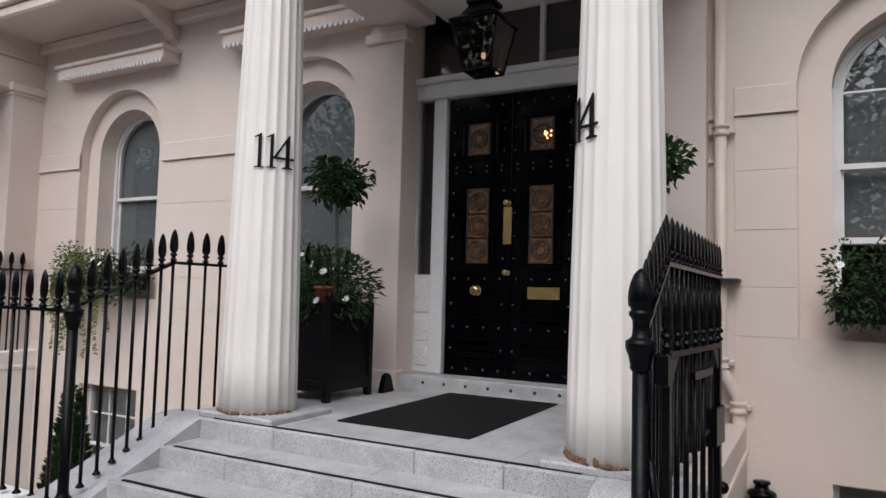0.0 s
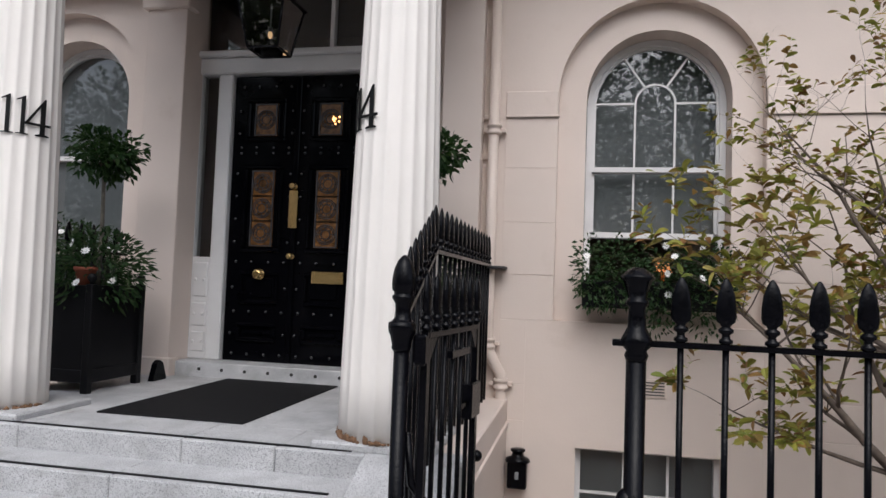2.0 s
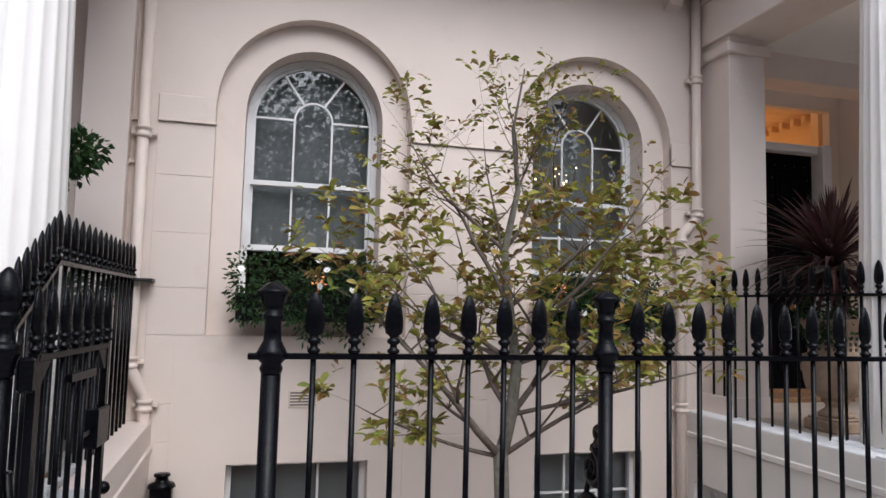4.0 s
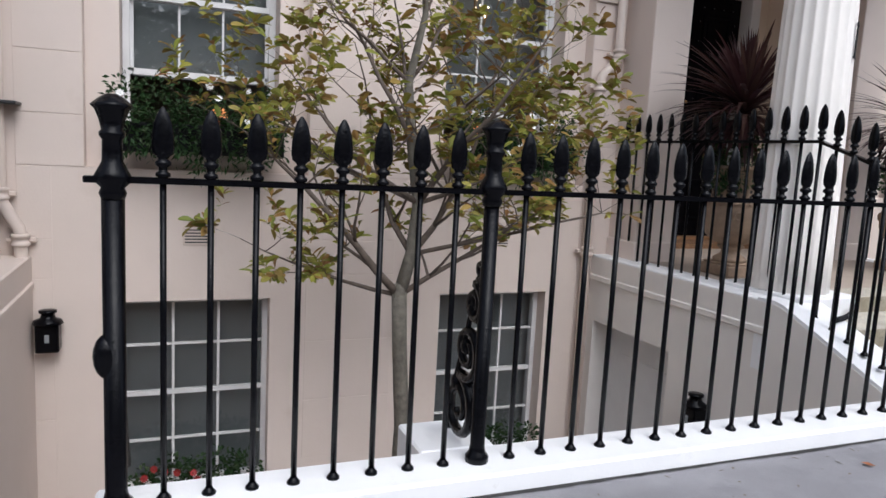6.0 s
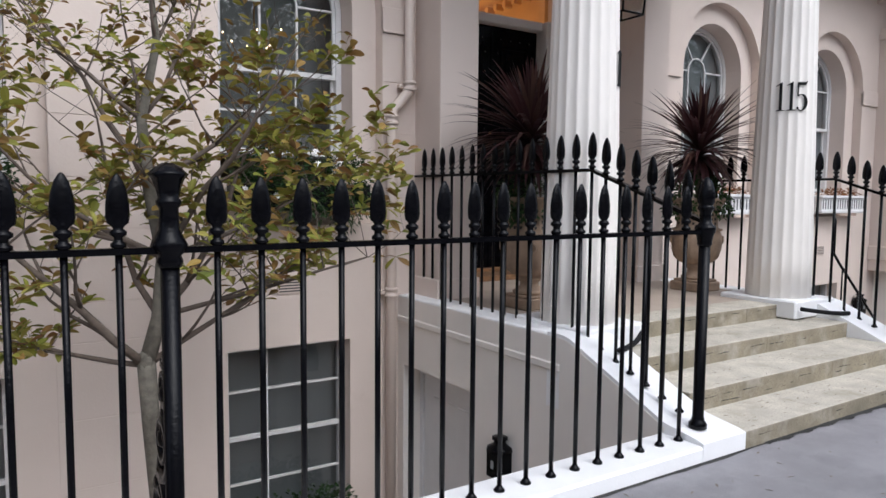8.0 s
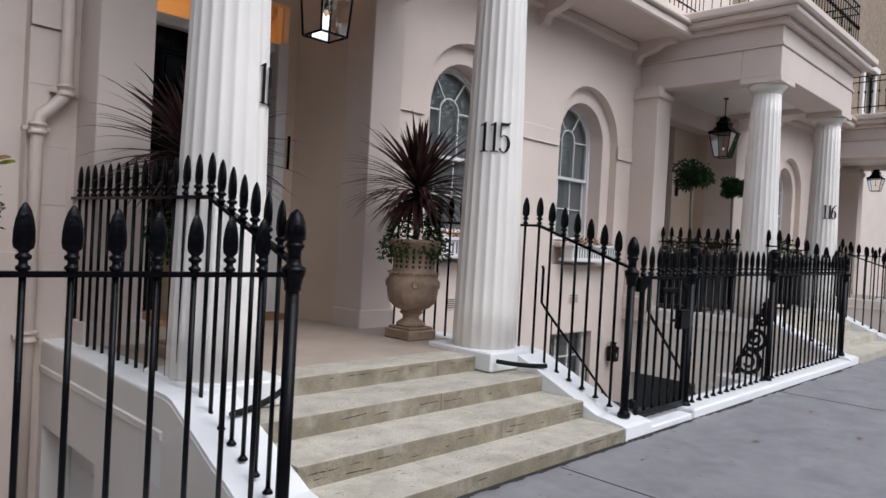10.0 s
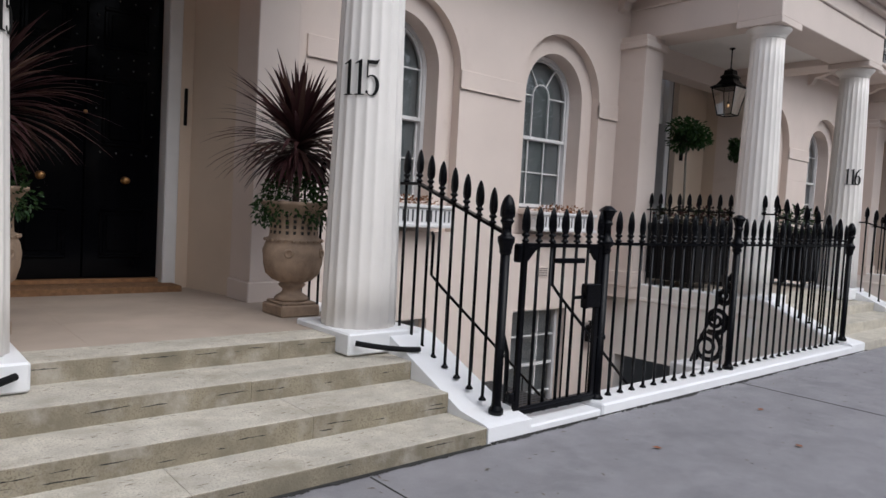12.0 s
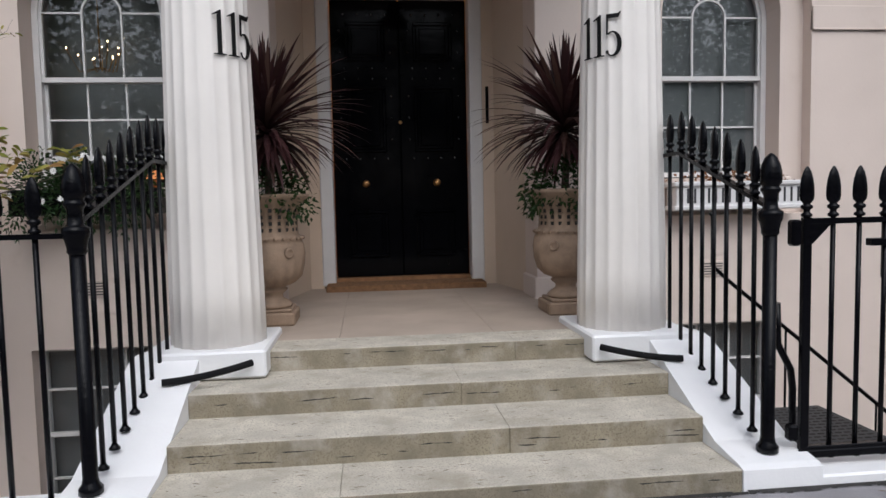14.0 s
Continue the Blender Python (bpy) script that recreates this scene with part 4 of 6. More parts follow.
vestibule(5.65, 6.12, 8.63, 9.10, 6.4, 7.72, 6.46, 8.31, 4.46, PORCHWALL, "cream stucco pilaster flanking the porch recess")
for xa, xb, xc in ((6.12, 6.31, 6.0), (8.63, 8.46, 8.75)):
    solid("wall_porch", Mesh().prism([(xa, 6.9), (xb, 7.715), (xc, 7.715), (xc, 6.9)], 2, .4, 4.9), PORCHWALL, "tan painted splayed wall of the porch recess", "wall")
vestibule(-4.13, -3.66, -0.82, -0.42, 6.74, 7.12, -3.72, -1.28, 4.98, STUCCO, "cream stucco pilaster flanking the porch recess")
vestibule(15.44, 15.96, 19.2, 19.7, 6.4, 7.36, 16.55, 18.1, 4.46, PORCHWALL, "cream stucco pilaster flanking the next porch recess")
vestibule(26.4, 27.0, 29.3, 29.8, 6.4, 7.36, 27.3, 29.0, 4.46, PORCHWALL, "cream stucco pilaster flanking a farther porch recess")

# ---- doors ----
def studs(t, pts, r=.012, y=-.012):
    me = Mesh().ball((0, 0, 0), r, r * .8, r, 5).data("stud", STUD)
    for x, z in pts:
        piece("stud", me, (x, y, z), t)


d5 = thing("door_1", (7.385, 7.9, 0.66), "glossy black panelled double front door with brass knobs, closed", "door", kind="structure")
W5, H5 = 1.57, 3.2
part("door_leaf", Mesh().cbox(-W5 / 2, -.004, 0, .06, 0, H5, .006), BLACKDOOR, d5)
part("door_leaf", Mesh().cbox(.004, W5 / 2, 0, .06, 0, H5, .006), BLACKDOOR, d5)


def panel(t, xc, z0, z1, w, depth=.02, m_=BLACKDOOR):
    """A raised bolection panel: moulded frame round a flat field."""
    m = Mesh()
    for q in ((xc - w / 2, xc + w / 2, z0, z0 + .045), (xc - w / 2, xc + w / 2, z1 - .045, z1), (xc - w / 2, xc - w / 2 + .045, z0 + .045, z1 - .045), (xc + w / 2 - .045, xc + w / 2, z0 + .045, z1 - .045)):
        m.cbox(q[0], q[1], -depth, .004, q[2], q[3], .012)
    m.cbox(xc - w / 2 + .075, xc + w / 2 - .075, -depth * .6, .003, z0 + .075, z1 - .075, .008)
    return part("panel", m, m_, t)


for s in (-1, 1):
    xc = s * W5 / 4
    panel(d5, xc, 2.50, 2.95, .46)
    panel(d5, xc, 1.45, 2.22, .46)
    panel(d5, xc, .22, .78, .46)
    m = Mesh()
    m.lathe([(.045, 0), (.045, .008), (.018, .012), (.016, .03), (.036, .045), (.042, .06), (.034, .075), (.01, .082)], 20)
    m.v = [(x + s * .415, -z - .004, y + 1.09) for x, y, z in m.v]
    part("door_knob", m, OLDBRASS, d5, "round brass door knob")
    studs(d5, [(xc + dx, z) for z in (2.42, 3.03, 2.30, 1.38) for dx in (-.24, -.08, .08, .24)] + [(xc + dx, z) for dx in (-.29, .29) for z in (2.6, 2.85, 1.6, 1.85, 2.1)], .014, -.014)
part("backing", Mesh().box(-W5 / 2 + .01, W5 / 2 - .01, .06, .09, 0, H5), BLACKDOOR, d5)
bl_ = Mesh().lathe([(.02, 0), (.022, .01), (.012, .018)], 14)
bl_.v = [(x + .0, -z, y + 1.80) for x, y, z in bl_.v]
part("keyhole", bl_, OLDBRASS, d5, "small brass peephole")
fr = Mesh()
fr.cbox(-.94, -W5 / 2 - .006, -.2, .05, -.08, H5 + .12, .012).cbox(W5 / 2 + .006, .94, -.2, .05, -.08, H5 + .12, .012).cbox(-W5 / 2 - .004, W5 / 2 + .004, -.12, .05, H5 + .006, H5 + .12, .012)
part("door_frame", fr, JOINERY, d5, "white painted door frame")
tp = part("transom_pane", Mesh().add([(-.98, 0, H5 + .12), (.98, 0, H5 + .12), (.98, 0, 3.95), (-.98, 0, 3.95)], [(0, 1, 2, 3)]), GLASS, d5, "clear fanlight pane")
tp.visible_shadow = False
part("threshold", Mesh().cbox(-W5 / 2 - .02, W5 / 2 + .02, -.066, .10, -.12, -.004, .006), THRESH, d5, "brown wooden threshold")
solid("coir_mat", Mesh().cbox(6.5, 8.29, 7.38, 7.83, .54, .615, .006), COIR, "brown coir mat filling the doorway threshold", "door mat", "object")
# lit hall behind the fanlight
hall = Mesh()
for q in (((6.2, 8.1, 4.6), (8.6, 8.1, 4.6), (8.6, 11.5, 4.6), (6.2, 11.5, 4.6)), ((6.2, 11.5, .5), (8.6, 11.5, .5), (8.6, 11.5, 4.6), (6.2, 11.5, 4.6)), ((6.2, 8.1, .5), (6.2, 11.5, .5), (6.2, 11.5, 4.6), (6.2, 8.1, 4.6)), ((8.6, 8.1, .5), (8.6, 11.5, .5), (8.6, 11.5, 4.6), (8.6, 8.1, 4.6)), ((6.2, 8.1, .5), (8.6, 8.1, .5), (8.6, 11.5, .5), (6.2, 11.5, .5))):
    hall.add(list(q), [(0, 1, 2, 3)])
hall.box(6.2, 6.42, 7.97, 8.1, .5, 4.6).box(8.36, 8.6, 7.97, 8.1, .5, 4.6)
for i in range(14):
    hall.cbox(8.35, 8.5, 8.2 + i * .22, 8.28 + i * .22, 4.46, 4.56, .01)
solid("wall_hall", hall, HALLPAINT, "warm painted entrance hall with dentil cornice behind the fanlight", "wall")
hl = bpy.data.lights.new("hall_lamp", "POINT")
hl.energy, hl.color, hl.shadow_soft_size = 28, (1.0, 0.55, 0.22), 0.12
new("hall_lamp", hl).location = (7.4, 9.6, 3.6)

# the studded black double door with leaded lights
d4 = thing("door_2", (-2.5, 7.15, 0.72), "glossy black studded double door with amber leaded lights, closed", "door", kind="structure")
H4, L4 = 3.14, .77
for s in (-1, 1):
    leaf_ = part("door_leaf", Mesh().cbox(min(s * .004, s * L4), max(s * .004, s * L4), 0, .07, 0, H4, .006), BLACKDOOR, d4)
    xc = s * L4 / 2 - s * .01
    for z0, z1, w_ in ((2.44, 2.86, .36), (1.22, 2.12, .36)):
        panel(d4, xc, z0 - .03, z1 + .03, w_ + .1, .035)
        p_ = part("leaded_light", Mesh().box(xc - w_ / 2 + .045, xc + w_ / 2 - .045, -.024, .01, z0 + .03, z1 - .03), AMBER, d4, "amber leaded glass panel")
        g = Mesh()
        n = 1 if z1 - z0 < .5 else 3
        hh = (z1 - z0 - .08) / n
        for i in range(n):
            zc = z0 + .04 + hh * (i + .5)
            for rr in (.105, .085, .05):
                g.tube([(xc + rr * math.cos(t_ * math.pi / 12), -.03, zc + rr * math.sin(t_ * math.pi / 12)) for t_ in range(25)], .0055, 5)
            for k in range(8):
                a_ = k * math.pi / 4
                g.tube([(xc + .05 * math.cos(a_), -.03, zc + .05 * math.sin(a_)), (xc + .105 * math.cos(a_), -.03, zc + .105 * math.sin(a_))], .005, 4)
            for zz in (zc - hh / 2, zc + hh / 2):
                g.box(xc - .13, xc + .13, -.034, -.022, zz - .006, zz + .006)
        for dx in (-.122, .122):
            g.box(xc + dx - .008, xc + dx + .008, -.0335, -.0225, z0 + .04, z1 - .04)
        part("lead_tracery", g, DARKGREY, d4, "dark lead tracery rings")
    panel(d4, xc, .22, .42, .46, .045)
    panel(d4, xc, .62, .98, .46, .03)
    studs(d4, [(xc + dx, z) for z in (.08, .54, 1.08, 2.28, 2.34, 3.02) for dx in (-.28, -.1, .1, .28)] + [(xc + dx, z) for dx in (-.31, .31) for z in (.3, .8, 1.3, 1.55, 1.8, 2.05, 2.5, 2.75)], .02, -.014)
for i in range(9):
    part("hall_bulb", Mesh().ball((.43 + .05 * math.cos(i * 2.4) * (i % 3) / 2, -.03, 2.63 + .055 * math.sin(i * 2.4) * (i % 3) / 2 + .02), .012, .008, .013, 5), HALLBULB, d4, "warm bulb glowing through the leaded glass")
part("backing", Mesh().box(-L4 + .01, L4 - .01, .07, .1, 0, H4), BLACKDOOR, d4)
part("meeting_bar", Mesh().cbox(-.03, .03, -.03, 0, .02, H4 - .02, .008), BLACKDOOR, d4)
part("finger_plate", Mesh().cbox(-.055, .045, -.045, -.028, 1.46, 1.87, .004), BRASS, d4, "polished brass finger plate")
for x, z, r in ((-.005, 1.91, .04), (-.005, 1.15, .038), (-.365, .95, .062)):
    m = Mesh().lathe([(r, 0), (r, .01), (r * .5, .015), (r * .45, .035), (r * .9, .05), (r * .95, .065), (r * .5, .08)], 18)
    m.v = [(a + x, -c - .028, b + z) for a, b, c in m.v]
    part("door_knob", m, BRASS, d4, "polished brass door knob")
part("letter_plate", Mesh().cbox(.24, .60, -.05, -.03, .87, 1.0, .006).cbox(.27, .57, -.056, -.046, .895, .975, .004), BRASS, d4, "brass letter plate")
fr = Mesh()
for s in (-1, 1):
    fr.cbox(s * .865 - .085, s * .865 + .085, -.06, .1, 0, H4 + .02, .012)
    fr.cbox(s * 1.19 - .03, s * 1.19 + .03, -.05, .1, 0, H4 + .3, .01)
    fr.cbox(s * 1.055 - .11, s * 1.055 + .11, -.04, .08, .0, 1.12, .01)
    for z0, z1 in ((.08, .3), (.36, .62), (.68, 1.06)):
        fr.cbox(s * 1.055 - .085, s * 1.055 + .085, -.056, -.03, z0, z1, .012)
        for dx in (-.05, .05):
            fr.ball((s * 1.055 + dx, -.056, (z0 + z1) / 2), .018, .012, .018, 5)
fr.cbox(-1.28, 1.28, -.09, .1, H4 + .02, H4 + .2, .015).cbox(-1.3, 1.3, -.14, .1, H4 + .2, H4 + .27, .015)
for x in (-1.2, -.55, .35, 1.2):
    fr.cbox(x - .025, x + .025, -.03, .06, H4 + .27, H4 + 1.1, .006)
part("door_frame", fr, JOINERY, d4, "white painted frame with sidelights and fanlight")
for x0, x1, z0, z1 in ((-1.16, -.95, 1.12, H4 + .02), (.95, 1.16, 1.12, H4 + .02), (-1.2, 1.2, H4 + .27, H4 + 1.1)):
    part("pane", Mesh().add([(x0, .03, z0), (x1, .03, z0), (x1, .03, z1), (x0, .03, z1)], [(0, 1, 2, 3)]), GLASS, d4)
part("door_step", Mesh().cbox(-1.35, 1.35, -.32, .1, -.16, 0, .01), GRANITE, d4, "grey granite door step with dark vent holes")
hole_me = Mesh().lathe([(.018, 0), (.018, .006)], 12)
hole_me.v = [(a, -c, b) for a, b, c in hole_me.v]
hole_me = hole_me.data("vent_hole", EARTHY)
for i in range(9):
    piece("vent_hole", hole_me, (-.85 + i * .26, -.319, -.07), d4)
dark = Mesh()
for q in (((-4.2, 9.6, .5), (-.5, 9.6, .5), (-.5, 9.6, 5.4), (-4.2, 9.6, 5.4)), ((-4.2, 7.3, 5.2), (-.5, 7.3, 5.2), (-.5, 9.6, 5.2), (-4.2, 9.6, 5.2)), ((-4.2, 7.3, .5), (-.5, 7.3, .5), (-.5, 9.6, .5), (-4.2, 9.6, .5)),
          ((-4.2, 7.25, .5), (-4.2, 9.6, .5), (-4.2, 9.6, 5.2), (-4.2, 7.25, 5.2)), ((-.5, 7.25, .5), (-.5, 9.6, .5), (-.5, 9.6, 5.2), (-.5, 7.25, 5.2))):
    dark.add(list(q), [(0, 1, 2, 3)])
# The unlit hall's gloom is put into its wall colour.
solid("wall_hall", dark, mat("shade-darkened hall paint", (0.10, 0.075, 0.055), 0.8, var=0.2, scale=1.5), "dark entrance hall behind the fanlight", "wall")
solid("rubber_mat", Mesh().cbox(-2.98, -1.78, 4.80, 6.76, .571, .584, .005), RUBBER, "large black rubber door mat on the porch floor", "door mat", "object")
# far porch doors
for x in (17.35, 28.2):
    e = .75 if x < 20 else 1.0
    d = thing("door_3" if x < 20 else "door_4", (x, 7.7, .6), "black painted front door of a farther porch, closed", "door", kind="structure")
    part("door_leaf", Mesh().cbox(-.6, .6, 0, .06, 0, 3.0, .006), BLACKDOOR, d)
    for s in (-1, 1):
        for z0, z1 in ((.2, .8), (1.0, 1.8), (2.0, 2.8)):
            panel(d, s * .29, z0, z1, .44)
    part("door_frame", Mesh().cbox(-e, -.606, -.2, .05, 0, 3.9, .01).cbox(.606, e, -.2, .05, 0, 3.9, .01).cbox(-.6, .6, -.1, .05, 3.006, 3.9, .01), JOINERY, d)

# ---- railings ----
BARH, STEP = 1.312, 0.177
bar_me = Mesh().tube([(0, 0, 0), (0, 0, BARH)], .0135, 8).lathe([(.03, 0), (.03, .008), (.018, .022), (.014, .03)], 10).data("bar", IRON)
sp_ = Mesh().lathe([(.014, 0), (.026, .006), (.026, .018), (.016, .026), (.015, .04), (.028, .05), (.028, .062), (.016, .072), (.022, .082), (.035, .092), (.039, .115), (.038, .16), (.032, .205), (.022, .242), (.009, .266), (.003, .272)], 12)
sp_.v = [(x, y * (.5 if z > .085 else 1), z) for x, y, z in sp_.v]
sp_.v = [(x * 1.08, y * 1.08, z) for x, y, z in sp_.v]
spear_me = sp_.data("spearhead", IRON)
acorn_me = Mesh().lathe([(.038, -.10), (.048, -.085), (.046, -.07), (.055, -.03), (.064, -.012), (.067, .012), (.066, .03), (.05, .038), (.04, .05), (.036, .085), (.038, .115), (.046, .13), (.053, .138), (.053, .15), (.044, .158), (.046, .168), (.054, .178), (.056, .205), (.054, .24), (.046, .275), (.032, .31), (.014, .33), (.004, .336)], 20, ripple=lambda a, r, z: r * (.96 + (.05 * math.cos(10 * a) if z > .175 else 0))).data("finial", IRON)
vase_me = Mesh().lathe([(.042, -.075), (.05, -.05), (.042, -.03), (.06, -.012), (.068, .012), (.056, .035), (.038, .07), (.036, .15), (.046, .165), (.047, .178), (.038, .188), (.043, .225), (.056, .262), (.07, .278), (.06, .288), (.046, .302), (.02, .32)], 16, ripple=lambda a, r, z: r * (1 + (.08 * math.cos(8 * a) if z > .2 else 0))).data("finial", IRON)


def railing_thing(x, y, z, label):
    return thing("iron_railing", (x, y, z), label, "railing", "area railings")


def run(t, p0, p1, n0, n1, n, spear=None, gap_posts=()):
    """Bars i = n0..n1 of n steps from p0 to p1 (feet); the rail follows above them."""
    o = t.location
    p0, p1 = Vector(p0), Vector(p1)
    for i in range(n0, n1 + 1):
        if i in gap_posts:
            continue
        p = p0 + (p1 - p0) * i / n
        b = piece("bar", bar_me, tuple(p - o), t)
        b["kind"] = ""
        sp = new("spearhead", spear or spear_me)
        sp.parent = b
        sp.location = (0, 0, BARH + .012)
        sp.rotation_euler = (0, 0, math.atan2(p1.y - p0.y, p1.x - p0.x) + rnd.uniform(-.12, .12))
    a, c = p0 - o + Vector((0, 0, BARH)), p1 - o + Vector((0, 0, BARH))
    d = (c - a).normalized()
    s = d.cross(Vector((0, 0, 1))).normalized() * .022
    up = Vector((0, 0, .0125))
    m = Mesh()
    vs = [tuple(q + k * s + j * up) for q in (a, c) for k in (-1, 1) for j in (-1, 1)]
    m.add(vs, [(0, 1, 3, 2), (4, 6, 7, 5), (0, 4, 5, 1), (2, 3, 7, 6), (0, 2, 6, 4), (1, 5, 7, 3)])
    part("rail", m, IRON, t)


def post(t, p, finial, r=.036, h=1.33):
    o = t.location
    m = Mesh().lathe([(r * 1.6, 0), (r * 1.6, .03), (r * 1.15, .05), (r, .08), (r, h)], 12)
    b = part("post", m, IRON, t)
    b.location = Vector(p) - o
    f = new("finial", finial)
    f.parent = b
    f.location = (0, 0, h)
    return b


def scroll(t, p):
    """An openwork scrolled back-stay behind a post, in the plane across the railing."""
    o = t.location
    m = Mesh()
    x, y, z = (Vector(p) - o)

    def curl(cy, cz, r0, turns, a0, sgn=1):
        pts = []
        for i in range(int(18 * turns) + 1):
            u = i / (18 * turns)
            a = a0 + sgn * u * turns * 2 * math.pi
            r = r0 * (1 - .78 * u)
            pts.append((x, y + cy + r * math.cos(a), z + cz + r * math.sin(a)))
        m.tube(pts, [.03 - .012 * i / len(pts) for i in range(len(pts))], 6)
    curl(.25, .19, .175, 1.7, math.pi * .5)
    curl(.17, .50, .145, 1.6, -math.pi * .4, -1)
    curl(.11, .76, .10, 1.5, math.pi * .5)
    curl(.06, .93, .05, 1.2, -math.pi * .4, -1)
    m.tube([(x, y + .43, z), (x, y + .36, z + .2), (x, y + .27, z + .42), (x, y + .19, z + .62), (x, y + .12, z + .82), (x, y + .03, z + 1.02)], .016, 6)
    for a, b in ((.3, .3), (.2, .52), (.14, .72), (.38, .06)):
        m.ball((x, y + a, z + b), .03, .045, .045, 6)
    part("scroll_stay", m, IRON, t, "openwork scrolled iron stay")


# the railing between the two porches
r1 = railing_thing(0.81, FENCE, 0.1, "glossy black iron area railing with spearheads on a white plinth")
run(r1, (0.81, FENCE, .1), (5.59, FENCE, .1), 1, 26, 27, gap_posts=(9,))
post(r1, (0.81, FENCE, .08), vase_me, .042)
post(r1, (2.403, FENCE, .1), vase_me, .036, 1.32)
scroll(r1, (2.403, FENCE, .1))
m = Mesh().tube([(0, .02, .95), (0, .10, .70), (0, .22, .3), (0, .38, 0)], [.02, .03, .03, .035], 8).ball((-.03, .0, .62), .05, .05, .09, 8)
part("back_stay", m, IRON, r1, "plain iron back-stay")
part("rail_end", Mesh().cbox(-.1, .02, -.03, .03, BARH - .014, BARH + .012, .004), IRON, r1)


def stair_rail(x0, x1, newel=True, label="glossy black iron stair railing with spearheads"):
    """From the newel at the pavement up the string and along the porch kerb to the wall."""
    t = railing_thing(x0, FENCE, .16, label)
    post(t, (x0, FENCE, .15), acorn_me, .036, 1.27)
    run(t, (x0, FENCE, .16), (x1, 4.24, .515), 1, 6, 7)
    run(t, (x1, 4.24, .515), (x1, 6.86, .515), 0, 14, 15)
    return t


stair_rail(5.60, 5.64)
stair_rail(9.105, 9.1)
sl_ = stair_rail(-4.05, -4.32)
stair_rail(-0.21, -0.30)
stair_rail(15.75, 15.8)
stair_rail(19.55, 19.5)
stair_rail(26.55, 26.6)
r2 = railing_thing(10.3, FENCE, .1, "glossy black iron area railing with spearheads and scrolled stay")
run(r2, (10.3, FENCE, .1), (15.75, FENCE, .13), 1, 30, 31, gap_posts=(13,))
post(r2, (10.3, FENCE, .08), vase_me, .04)
post(r2, (12.585, FENCE, .1), vase_me, .036, 1.32)
scroll(r2, (12.585, FENCE, .1))
r3 = railing_thing(-11.0, FENCE, .1, "glossy black iron area railing with spearheads")
run(r3, (-10.75, FENCE, .13), (-4.05, FENCE, .13), 1, 37, 38)
r4 = railing_thing(20.6, FENCE, .1, "glossy black iron area railing with spearheads")
run(r4, (20.6, FENCE, .1), (26.5, FENCE, .1), 0, 32, 33)


def gate(x, y, z, turn, label):
    g = thing("iron_gate", (x, y, z), label, "gate", "area gates")
    g.rotation_euler = (0, 0, turn)
    Wg = .93
    for a in (0.02, Wg):
        part("stile", Mesh().cbox(a - .024, a + .024, -.018, .018, .03, BARH, .004), IRON, g)
    for zz in (.05, BARH - .02):
        part("gate_rail", Mesh().cbox(.02, Wg, -.02, .02, zz - .016, zz + .016, .004), IRON, g)
    part("gate_rail", Mesh().cbox(.38, .72, -.026, .026, BARH - .16, BARH - .12, .004), IRON, g)
    part("top_bracket", Mesh().prism([(.03, BARH - .03), (.16, BARH - .03), (.05, BARH - .14), (.03, BARH - .14)], 1, -.014, .014), IRON, g)
    part("top_bracket", Mesh().prism([(.9, BARH - .03), (.77, BARH - .03), (.88, BARH - .14), (.9, BARH - .14)], 1, -.014, .014), IRON, g)
    for i in range(1, 6):
        xx = .02 + (Wg - .02) * i / 6
        b = piece("bar", bar_me, (xx, 0, .0), g)
    for i in range(0, 7):
        xx = .02 + (Wg - .02) * i / 6
        piece("spearhead", spear_me, (xx, 0, BARH), g)
    part("sill_rail", Mesh().cbox(-.02, Wg + .03, -.026, .026, .0, .045, .006), IRON, g, "heavy iron bottom rail")
    part("hinge_block", Mesh().cbox(-.075, -.02, -.03, .03, BARH - .15, BARH - .01, .012), IRON, g)
    part("hinge_block", Mesh().cbox(-.075, -.02, -.03, .03, .1, .19, .012), IRON, g)
    part("lock_box", Mesh().cbox(Wg - .17, Wg + .02, -.035, .035, .78, .98, .008), IRON, g)
    part("gate_knob", Mesh().tube([(Wg + .02, .0, .52), (Wg + .09, .0, .52)], .012, 6).ball((Wg + .11, 0, .52), .035, .035, .035, 8), IRON, g)
    part("latch_bar", Mesh().box(Wg - .3, Wg - .1, -.012, .012, .86, .885), IRON, g)
    return g


gate(9.29, FENCE, .1, 0.0, "closed black iron area gate with spearheads and lock box")
gate(-0.12, 3.26, .1, radians(84), "black iron area gate standing open beside the newel")
# white plinths under the railings
for a, b, m_ in ((0.72, 5.46, WHITE), (9.3, 15.69, WHITE), (-11.2, -4.42, WHITE), (19.74, 26.4, WHITE)):
    p_ = Mesh().cbox(a, b, 3.04, 3.36, -.3, .10, .015)
    if a > 9 and a < 10:
        p_ = Mesh().cbox(10.2, b, 3.04, 3.36, -.3, .10, .015).cbox(a, 10.2, 3.06, 3.36, -.3, .055, .012)
    solid("railing_plinth", p_, m_, "white painted stone plinth under the railings", "plinth")
solid("wall_area", Mesh().box(-11.2, 26.4, 3.1, 3.3, -2.6, -.28), STUCCO, "cream painted retaining wall under the pavement edge", "wall")
for x in (2.17, 12.35):
    solid("stay_pier", Mesh().cbox(x, x + .41, 3.36, 3.74, -.9, .098, .012), WHITE, "white painted pier carrying a scrolled stay", "pier")
